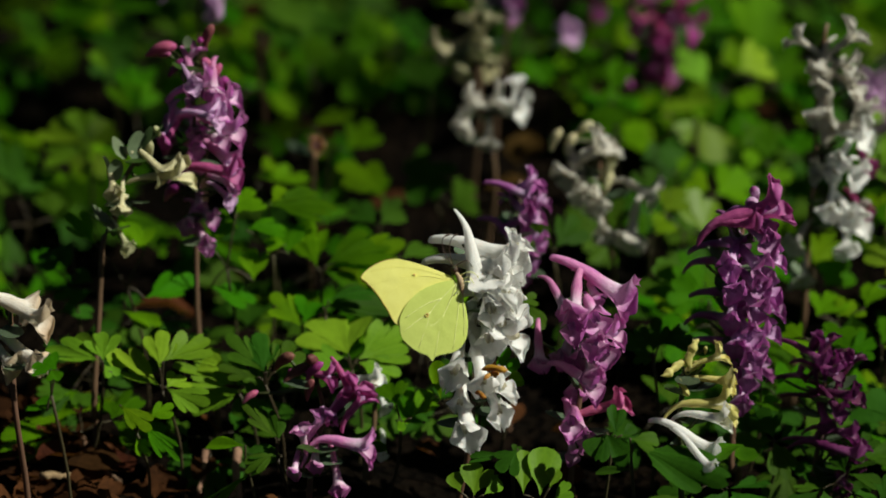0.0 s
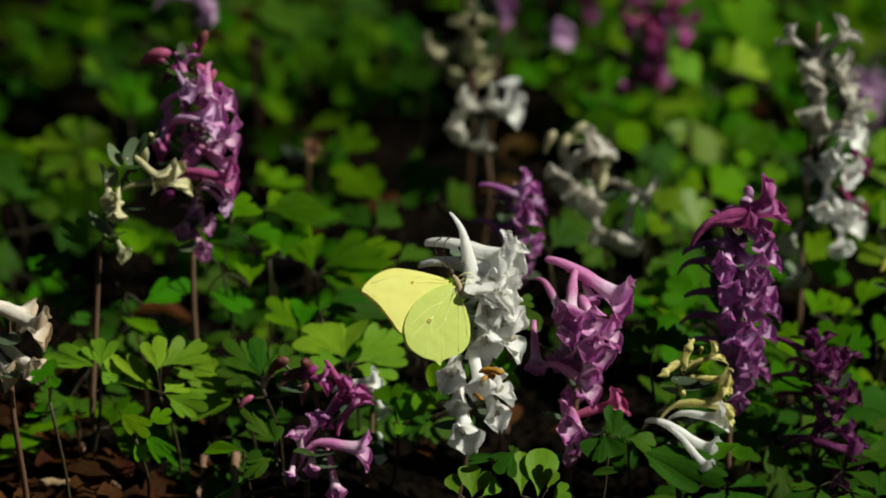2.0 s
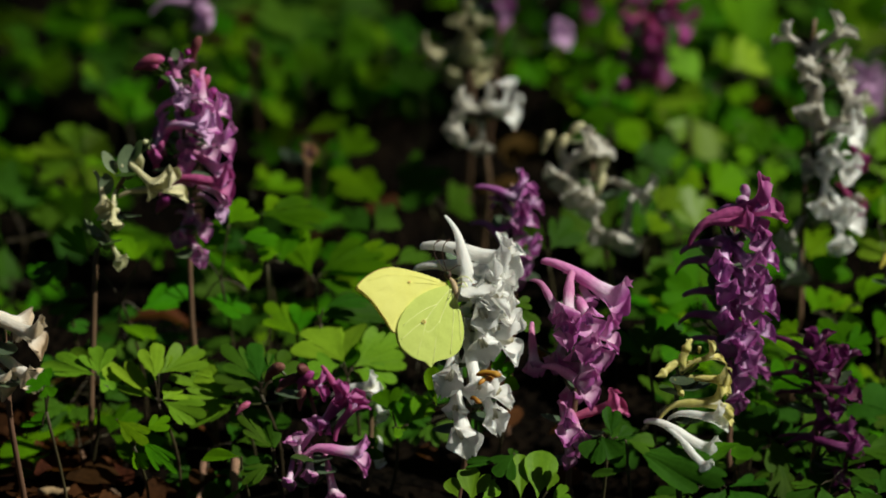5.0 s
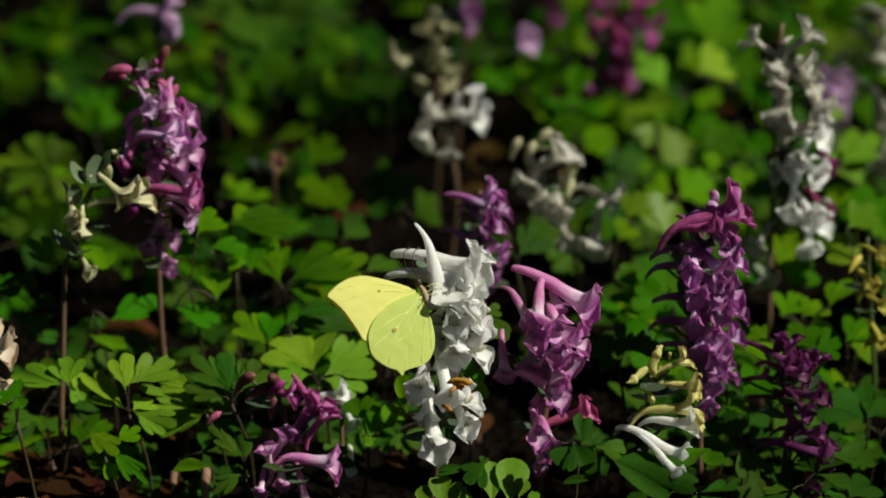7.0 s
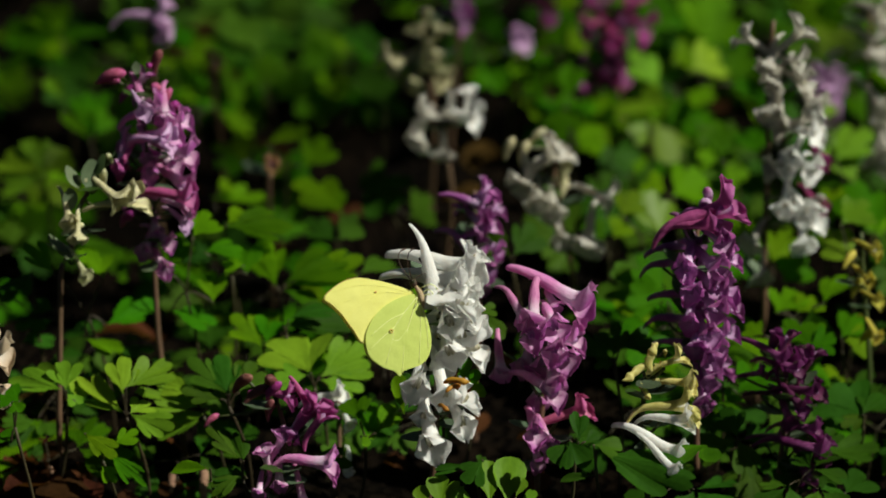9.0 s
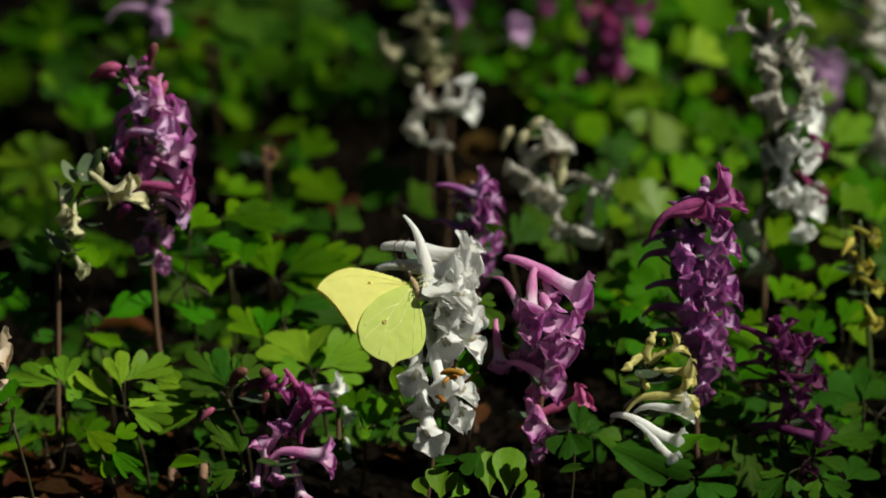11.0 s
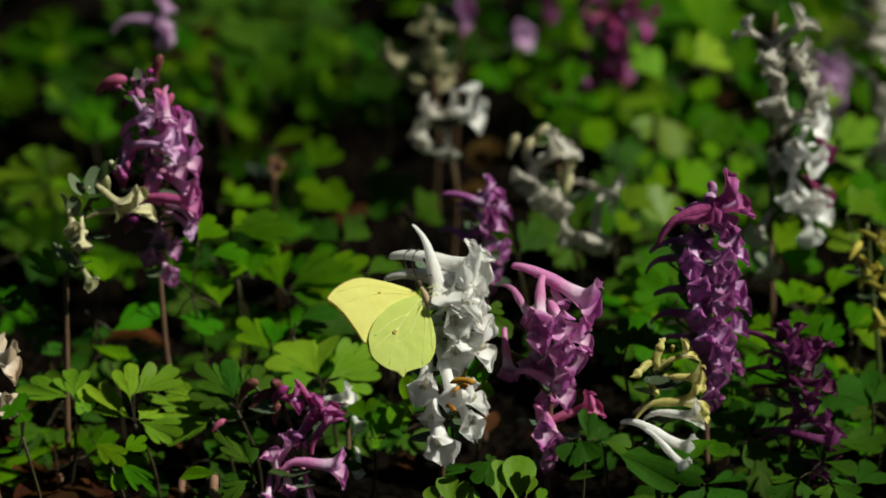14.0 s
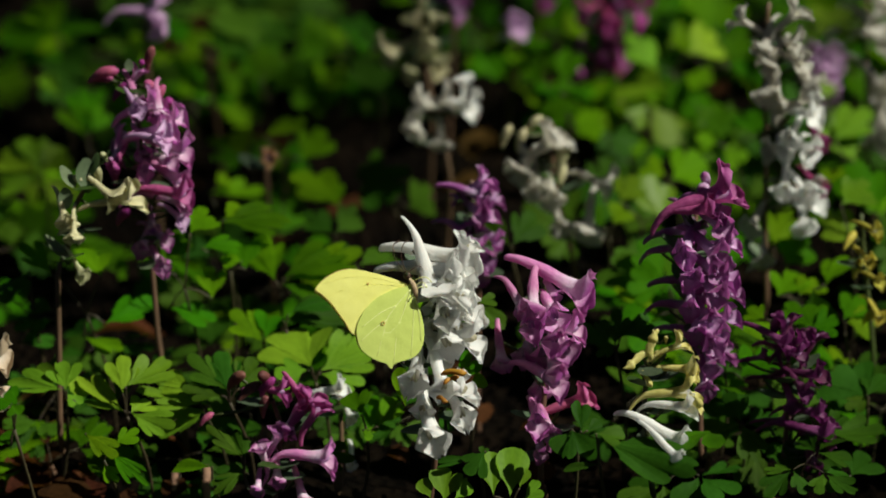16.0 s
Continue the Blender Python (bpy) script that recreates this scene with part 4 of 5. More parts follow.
leaf_of('leaf', [(-110, -5, 40, -33, -25, 32, 11.8, 5.9, 3), (-103, -6, 34, -39, -26, 18, 15.9, 6.3, 4), (-105, -6, 30, -58, -22, 25, 8.4, 4.2, 3), (-101, -5, 36, 20, 26, 34, 7.8, 5.1, 3)])
leaf_of('leaf', [(-69, -50, 48, 161, -3, -21, 11.7, 4.7, 1)])
leaf_of('dimmed', [(-60, -50, 51, 145, 30, -23, 13, 4.5, 3), (-59, -51, 51, 116, 27, -24, 11.9, 3.4, 2), (-59, -50, 50, 95, 31, 7, 7.5, 3.4, 1), (-60, -49, 46, -167, 6, -34, 7.9, 3.6, 2), (-60, -50, 46, -144, -14, -22, 9.6, 4.8, 3), (-58, -51, 45, 149, 13, -25, 8.2, 2.8, 2)])
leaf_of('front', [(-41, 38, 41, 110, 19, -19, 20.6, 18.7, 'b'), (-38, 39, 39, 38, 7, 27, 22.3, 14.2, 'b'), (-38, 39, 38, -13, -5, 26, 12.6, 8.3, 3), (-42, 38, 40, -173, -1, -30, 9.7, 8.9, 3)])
leaf_of('leaf', [(-57, 62, 40, 136, 29, -13, 13.7, 9.7, 3), (-56, 62, 41, 74, 25, 13, 12, 7.7, 2)])
leaf_of('dimmed', [(-50, 57, 49, 29, -3, 21, 24.1, 12.7, 'b'), (-48, 58, 51, 15, 19, 16, 13.8, 7, 3)])
leaf_of('leaf', [(-53, 88, 50, 106, 30, -20, 18.5, 10.7, 3), (-50, 88, 51, 23, 25, 26, 20.8, 13.8, 3), (-50, 88, 50, 19, 7, 31, 25.4, 9.8, 4), (-51, 88, 49, -11, -14, 33, 11.2, 4.3, 2)])
leaf_of('leaf', [(-70, 99, 67, 12, -3, 11, 21.8, 13.9, 4), (-69, 101, 67, 46, 10, 8, 10.5, 8.1, 2)])
leaf_of('leaf', [(-76, 84, 64, 15, 11, 25, 11.9, 7.2, 3), (-62, 84, 56, 100, 28, -2, 13.9, 9.2, 3), (-63, 84, 59, 174, 11, -27, 6.8, 5.7, 3)])
leaf_of('leaf', [(-73, 77, 49, 92, 29, 5, 12.6, 7.3, 3), (-87, 78, 46, -4, -10, 24, 13.8, 8, 3), (-88, 77, 61, 64, 22, 9, 17.2, 8.6, 'b'), (-79, 78, 72, 50, 21, 10, 11.7, 11.3, 'b')])
leaf_of('leaf', [(-108, 74, 43, 27, 17, 26, 16.8, 8, 'b'), (-115, 75, 38, -30, -7, 21, 12.8, 5.6, 2), (-124, 74, 61, 131, 24, -21, 14.9, 6.6, 3), (-108, 73, 60, 110, 20, -6, 15.8, 9.8, 'b')])
leaf_of('dimmed', [(-125, 81, 42, -158, -2, -28, 12.3, 7, 3), (-125, 81, 45, 159, 15, -14, 8.3, 6.3, 3), (-138, 82, 49, 147, 12, -24, 6.6, 5.2, 3), (-137, 81, 34, 28, 2, 21, 12, 6.7, 3), (-132, 82, 59, -120, -18, -8, 15.1, 8.8, 3)])
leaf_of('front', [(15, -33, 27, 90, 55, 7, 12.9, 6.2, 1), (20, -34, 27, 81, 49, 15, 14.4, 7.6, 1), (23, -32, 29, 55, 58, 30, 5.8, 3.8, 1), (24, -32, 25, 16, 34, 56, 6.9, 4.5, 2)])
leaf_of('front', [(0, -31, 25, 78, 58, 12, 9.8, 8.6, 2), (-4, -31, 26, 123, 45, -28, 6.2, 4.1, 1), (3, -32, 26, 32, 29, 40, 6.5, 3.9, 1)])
leaf_of('dimmed', [(13, -26, 39, -139, -32, -18, 8.6, 7.8, 3), (9, -25, 36, -169, 5, -34, 10.6, 2.8, 2), (12, -25, 37, 75, 34, 10, 3.3, 2.4, 2)])
leaf_of('dimmed', [(39, -41, 52, -58, -40, 29, 9.1, 8.5, 2), (39, -40, 51, -138, -35, -33, 7.3, 5.5, 1), (42, -40, 51, 89, 50, 3, 9.2, 4.4, 2), (44, -40, 51, 38, 22, 36, 4.7, 2.8, 1)])
leaf_of('dimmed', [(47, -50, 53, -25, -13, 32, 29, 11.1, 'b'), (46, -51, 55, -1, -10, 30, 8.2, 5.8, 2), (47, -51, 45, -166, 2, -36, 9.8, 2.3, 1)])
leaf_of('dimmed', [(94, 23, 23, -173, -18, -29, 17.3, 10, 3), (94, 22, 24, 108, 27, -20, 11.6, 8.6, 3), (94, 22, 23, -67, -21, 8, 12.4, 7.7, 3), (95, 22, 23, 26, 5, 26, 11, 7.3, 3)])
leaf_of('leaf', [(95, 43, 30, 33, 22, 14, 13.3, 12.7, 3), (91, 43, 49, -1, -14, 24, 16.3, 6, 2), (85, 45, 27, 13, 6, 24, 11.7, 8.1, 3)])
leaf_of('leaf', [(119, 58, 39, 99, 31, -8, 12.7, 12, 'b'), (119, 58, 40, 6, 8, 35, 8.1, 8.4, 3), (104, 57, 44, 134, 18, -28, 6.6, 5.9, 3)])
# dim leaves at the lower right, shaded by their darker green
leaf_of('dimmed', [(135, 40, 23, 131, 28, -26, 13.4, 16.1, 'b'), (135, 39, 24, 54, 26, 14, 11.3, 11.4, 3), (136, 40, 23, -163, -16, -35, 7.9, 5.9, 3)])
leaf_of('dimmed', [(121, 21, 19, -1, 2, 26, 16.4, 8.8, 3), (121, 20, 20, 66, 20, 14, 9.6, 6.5, 3)])
leaf_of('dimmed', [(111, 6, 11, 106, 35, -11, 12, 7.9, 3), (112, 5, 11, 60, 29, 20, 10.7, 6.4, 2), (127, 5, 12, 49, 27, 20, 9.7, 11.1, 3), (123, 7, 11, 111, 37, -16, 6.6, 6.5, 2)])
leaf_of('leaf', [(-25, 9, 37, 111, 31, -17, 8.4, 7.8, 2), (-23, 8, 32, 80, 23, 12, 13, 7.8, 3), (-20, 8, 33, 55, 27, 25, 11.5, 6.1, 2), (-25, 8, 32, -25, -17, 29, 4.1, 4.4, 2)])
leaf_of('leaf', [(-11, -1, 43, 103, 48, -19, 12.2, 3.9, 1), (5, -1, 52, 26, 38, 40, 9.4, 6.1, 2), (9, -1, 49, 32, 18, 40, 5.7, 4, 1)])
leaf_of('dimmed', [(54, 29, 48, 139, 21, -10, 12.4, 9.5, 3), (55, 29, 49, 83, 32, 8, 12.2, 8.2, 3), (56, 31, 48, -163, -9, -33, 6.8, 4.9, 3), (57, 31, 51, 24, 3, 23, 17.5, 10.8, 3)])
leaf_of('leaf', [(-128, -56, 60, 132, 19, -24, 5.8, 6, 2), (-125, -55, 73, 148, 20, -33, 6.6, 7.8, 'b'), (-127, -55, 73, -55, -26, 21, 4.3, 4.1, 2)])

# ---- leaves beyond ----
leaf_of('leaf', [(-143, 377, 34, 162, 3, -38, 20.9, 13.5, 'b'), (-143, 378, 36, 119, 19, -17, 15.8, 13.5, 3), (-141, 378, 33, 57, 20, 17, 15.5, 14.7, 3)], 20)
leaf_of('leaf', [(-154, 346, 35, 139, 20, -22, 8.8, 8.2, 2)], 20)
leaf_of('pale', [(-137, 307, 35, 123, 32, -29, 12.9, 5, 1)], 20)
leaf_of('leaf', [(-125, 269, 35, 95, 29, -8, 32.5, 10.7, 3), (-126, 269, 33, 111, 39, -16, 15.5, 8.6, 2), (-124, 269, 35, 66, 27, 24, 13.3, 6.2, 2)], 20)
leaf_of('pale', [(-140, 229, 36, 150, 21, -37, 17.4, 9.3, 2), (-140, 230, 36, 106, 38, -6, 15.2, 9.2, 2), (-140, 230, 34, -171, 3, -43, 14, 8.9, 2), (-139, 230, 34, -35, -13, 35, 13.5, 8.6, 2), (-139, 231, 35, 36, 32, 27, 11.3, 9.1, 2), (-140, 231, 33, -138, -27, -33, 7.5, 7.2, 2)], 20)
leaf_of('leaf', [(-114, 355, 33, 47, 24, 17, 13.9, 13.3, 3), (-93, 355, 36, 125, 26, -9, 14.1, 10.6, 3)], 20)
leaf_of('dimmed', [(-67, 354, 35, 105, 35, -4, 22.3, 18.2, 'b'), (-64, 356, 36, 33, 22, 30, 11.4, 13.1, 3), (-69, 355, 34, 142, 18, -21, 10.5, 13.9, 3)], 20)
leaf_of('leaf', [(-65, 313, 37, 73, 25, 17, 16.3, 10.1, 3), (-58, 313, 32, 38, 30, 24, 12.1, 12.4, 3)], 20)
leaf_of('leaf', [(-61, 248, 39, 32, 18, 21, 16.3, 10.9, 3), (-48, 248, 30, 39, 24, 23, 13, 11.2, 3)], 20)
leaf_of('leaf', [(-33, 193, 35, 143, 21, -36, 19.1, 11.9, 'b'), (-34, 192, 34, 113, 29, -7, 9.5, 8.2, 2)], 20)
leaf_of('dimmed', [(-34, 361, 36, 55, 20, 21, 12.6, 12.1, 3), (-29, 360, 34, 31, 8, 25, 10, 11, 3)], 20)
leaf_of('dimmed', [(-19, 297, 35, 104, 28, -9, 19.7, 13.4, 'b')], 20)
leaf_of('dimmed', [(-26, 210, 40, -50, -26, 21, 18, 15.2, 'b'), (-10, 210, 25, 18, 18, 31, 10.1, 14.5, 'b'), (-17, 209, 39, 150, 6, -30, 10.1, 9.5, 2)], 20)
leaf_of('leaf', [(-80, 212, 33, 14, -4, 20, 19, 9.8, 3), (-77, 211, 36, 53, 11, 24, 7.6, 5.7, 2)], 20)
leaf_of('leaf', [(16, 365, 38, 102, 25, -14, 16.6, 13.3, 3), (19, 366, 36, 49, 25, 27, 11.7, 12.2, 3), (12, 365, 31, 157, 7, -42, 7, 8, 2)], 20)
leaf_of('leaf', [(17, 340, 39, -65, -31, 4, 15.1, 10.2, 2), (26, 338, 34, 10, 2, 41, 9.9, 12.5, 3), (37, 340, 31, 66, 36, 7, 11.7, 8.9, 2)], 20)
leaf_of('leaf', [(44, 360, 36, 155, 5, -35, 7.5, 11.6, 3), (47, 359, 33, 84, 34, 3, 17.1, 11.1, 3), (49, 358, 35, 33, 15, 25, 9.1, 9.3, 2)], 20)
leaf_of('leaf', [(56, 331, 35, 37, 21, 23, 8, 9.3, 2)], 20)
leaf_of('leaf', [(47, 282, 41, 78, 38, 7, 18.9, 7.4, 2), (46, 281, 40, -98, -35, 2, 12, 11.2, 3), (51, 281, 23, 23, 25, 28, 11.9, 15.5, 'b')], 20)
leaf_of('dimmed', [(55, 233, 31, 18, 10, 36, 13.3, 15.1, 'b'), (69, 231, 32, -12, -6, 32, 9.4, 13.4, 3), (61, 232, 41, 0, -7, 41, 10.1, 9.1, 3)], 20)
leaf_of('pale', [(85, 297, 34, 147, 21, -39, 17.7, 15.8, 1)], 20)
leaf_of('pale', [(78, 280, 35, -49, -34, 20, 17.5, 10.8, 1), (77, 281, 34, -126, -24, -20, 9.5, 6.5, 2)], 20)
leaf_of('leaf', [(90, 298, 39, -76, -41, 0, 16.6, 11.7, 3), (91, 298, 39, -33, -15, 29, 10.9, 11.1, 3), (97, 297, 25, -61, -38, 22, 10.1, 9.3, 2)], 20)
leaf_of('leaf', [(79, 371, 36, 37, 26, 30, 16, 17.1, 'b'), (91, 371, 34, 8, -1, 41, 11.8, 14.8, 3), (79, 370, 34, -60, -32, 25, 8.6, 8.7, 2)], 20)
leaf_of('leaf', [(102, 352, 35, 61, 43, 27, 23, 22.2, 'b'), (108, 352, 34, 40, 26, 31, 12.1, 13.5, 3)], 20)
leaf_of('leaf', [(87, 325, 41, 23, 7, 40, 11.7, 11.2, 3), (110, 325, 32, 58, 35, 22, 15.2, 10.6, 3), (110, 325, 31, 14, 10, 34, 8.9, 10, 2)], 20)
leaf_of('leaf', [(142, 363, 34, 3, 9, 44, 18.2, 21.7, 'b'), (142, 362, 39, 60, 41, 16, 14.8, 18.3, 'b'), (144, 363, 32, -44, -31, 19, 11.2, 11.6, 3)], 20)
leaf_of('pale', [(142, 276, 34, -47, -32, 18, 16.6, 11.8, 1), (141, 277, 35, 77, 33, 16, 8.3, 7.4, 2)], 20)
leaf_of('leaf', [(101, 240, 34, 83, 34, 14, 15.9, 10.2, 3), (113, 240, 36, 81, 40, 1, 10.6, 10.9, 3), (102, 240, 33, -16, -20, 33, 8.8, 11, 3), (100, 240, 34, 175, 12, -39, 7, 10.2, 3)], 20)
leaf_of('pale', [(77, 176, 31, 106, 41, -4, 15.6, 12.9, 'b'), (63, 177, 38, 49, 33, 32, 10.1, 10.6, 3)], 20)
leaf_of('leaf', [(82, 206, 34, 32, 18, 34, 14.1, 13.7, 'b'), (80, 206, 36, 170, 17, -33, 8.3, 12, 3)], 20)
leaf_of('leaf', [(57, 164, 34, 135, 24, -34, 9.3, 7.6, 2), (60, 164, 35, 59, 33, 22, 8.4, 7.4, 2)], 20)
leaf_of('dimmed', [(74, 120, 35, 163, 19, -21, 15.7, 13.9, 'b'), (74, 121, 34, -148, -22, -27, 6.3, 5.9, 2)], 20)
leaf_of('dimmed', [(76, 106, 35, 172, 11, -29, 21.8, 12.7, 3)], 20)
leaf_of('leaf', [(112, 134, 38, 62, 34, 12, 14.3, 10.9, 3), (116, 134, 30, 55, 30, 20, 14, 12.1, 'b'), (111, 133, 37, 135, 30, -30, 7.7, 8, 2)], 20)
leaf_of('leaf', [(111, 99, 34, 52, 28, 17, 11.6, 10.6, 3), (127, 100, 37, 59, 40, 12, 12.3, 9.6, 3), (118, 99, 34, 39, 28, 20, 8.5, 8.3, 3)], 20)
leaf_of('leaf', [(150, 164, 35, 105, 30, -18, 21.5, 14.7, 'b'), (151, 164, 34, 95, 42, 3, 10.8, 9.9, 2)], 20)
leaf_of('leaf', [(131, 80, 33, 50, 20, 27, 11.8, 9.4, 3), (132, 80, 32, 6, 2, 34, 9.3, 8.7, 3)], 20)
leaf_of('leaf', [(154, 268, 36, 64, 35, 25, 12.8, 12.2, 'b'), (153, 267, 34, -122, -29, -14, 17.1, 10.6, 3), (155, 267, 32, -65, -32, 24, 10.6, 10.3, 3)], 20)
leaf_of('leaf', [(135, 177, 35, 57, 29, 21, 13.4, 11, 3), (136, 176, 34, 125, 36, -20, 9.4, 8.2, 2)], 20)
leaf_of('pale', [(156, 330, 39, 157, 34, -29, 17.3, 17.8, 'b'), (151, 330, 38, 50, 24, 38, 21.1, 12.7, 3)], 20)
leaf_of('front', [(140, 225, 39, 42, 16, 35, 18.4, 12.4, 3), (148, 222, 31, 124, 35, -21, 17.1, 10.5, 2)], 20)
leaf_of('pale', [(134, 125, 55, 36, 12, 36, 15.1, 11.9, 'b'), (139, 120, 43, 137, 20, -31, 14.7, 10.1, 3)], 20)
leaf_of('front', [(93, 300, 46, 44, 20, 40, 17.4, 12.6, 3), (82, 300, 40, 130, 23, -29, 16.9, 10.9, 3)], 20)
leaf_of('dimmed', [(-26, 110, 45, 44, 16, 28, 14.8, 8.2, 3), (-27, 110, 46, 138, 11, -31, 13.0, 7.3, 3)], 10)
leaf_of('dimmed', [(-35, 150, 41, 136, 16, -28, 12.7, 8.3, 3), (-34, 150, 41, 50, 16, 29, 14.1, 8.1, 'b')], 10)
leaf_of('dimmed', [(12, 26, 66, -35, -33, 14, 11.0, 5.8, 2), (12, 26, 66, 16, 0, 31, 6.6, 4.3, 2)], 10)
leaf_of('dimmed', [(25, 115, 49, 53, 22, 31, 14.9, 9.5, 3), (24, 115, 49, 134, 19, -33, 11.9, 7.8, 3)], 10)

# ---- leaves between the stalks ----
rng = random.Random(11)


def gap(x, y):
    """Bare soil where few leaves stand; its shade is put into the soil colour."""
    return (x < -80 and y < 28) or (-12 < x < 140 and y < 25) or (x < -105 and 60 < y < 185) or (-55 < x < 15 and 105 < y < 320) or (10 < x < 45 and 180 < y < 330) or noise.noise((x * 0.016, y * 0.012, 7.0)) < (-0.08 if x < 40 else -0.22) or (x > 30 and y > 100 and noise.noise((x * 0.035, y * 0.022, 3.0)) < -0.06)


BEYOND = [(70, 337), (143, 147), (110, 130), (42, 155), (3, 200)]


def veils(x, y):
    """Whether a tall leaf here would stand before one of the stalks beyond."""
    return any(abs(x - fx) < 23 and fy - 85 < y < fy - 4 for fx, fy in BEYOND)


made = 0
while made < 100:
    x, y = rng.uniform(-210, 210), rng.uniform(-70, 560)
    if made > 72:
        x, y = rng.uniform(35, 200), rng.uniform(110, 500)
    if made > 90:
        x, y = rng.uniform(-70, 60), rng.uniform(330, 520)
    if made > 94:
        x, y = rng.uniform(60, 200), rng.uniform(200, 480)
    if rng.random() < (0.97 if gap(x, y) and not (x < -60 and y > 40) else 0.72 if gap(x, y) else 0.75 if -75 < x < 5 and 20 < y < 160 else 0.68 if y < 75 or (x < -50 and y < 150) else 0.25 if x < 40 else 0.0):
        continue
    low = y < 60 or veils(x, y) or (x < -60 and y < 190 and gap(x, y)) or (y > 150 and rng.random() < 0.35)
    z = rng.uniform(5, 15) if low else rng.uniform(8, 27)
    lay_leaf(rng.randrange(5), x, y, z, rng.uniform(24, 40), rng.uniform(0, 360), rng.uniform(-14, 20) if y < 60 else rng.uniform(-4, 40), rng.uniform(-18, 18) if y < 60 else rng.uniform(12, 50) if x > 70 and y > 100 else rng.uniform(-14, 34))
    made += 1


for x, y in [(-128, 96), (-112, 118), (-96, 90), (-70, 112), (-52, 96), (-34, 84), (-18, 104), (-62, 58), (-30, 58), (58, 62), (98, 44), (126, 66), (76, 10), (-8, 62), (-84, 40), (-128, 64), (112, -2)]:
    lay_leaf(rng.choice((1, 4)), x, y, rng.uniform(9, 20), rng.uniform(20, 28), rng.uniform(0, 360), rng.uniform(0, 18), rng.uniform(-12, 12))


def undergrowth():
    """The leaves beyond, as one green cover."""
    r = random.Random(5)
    shapes = []
    for k in range(6):
        v, f = leaflet_shell(400 + k, 3, 3, 5)
        shapes.append((np.array(v), f))
    verts, faces, n = [], [], 0
    while n < 9000:
        spread = 0.7 if n < 5200 else 2.2
        x, y = r.gauss(0, spread), r.gauss(0.35, spread)
        if abs(x) < 0.21 and -0.6 < y < 0.56 and r.random() < 0.93:
            continue
        if abs(x) < 0.25 and -2.2 < y < -0.6:
            continue
        if gap(x * 1000, y * 1000) and r.random() < 0.85:
            continue
        sv, sf = shapes[r.randrange(6)]
        m = Matrix.Translation((x, y, r.uniform(0.006, 0.045))) @ pose(0, 0, 0, r.uniform(-15, 45), r.uniform(-25, 35), r.uniform(0, 360))
        size = r.uniform(0.014, 0.028)
        p = (sv * size) @ np.array(m.to_3x3()).T + np.array(m.translation)
        k = len(verts)
        verts += p.tolist()
        faces += [tuple(i + k for i in q) for q in sf]
        n += 1
    tagged(new("undergrowth", mesh_of("undergrowth", verts, faces, M["cover"])), label="dense low cover of green corydalis leaves", category="undergrowth", kind="stuff")


undergrowth()


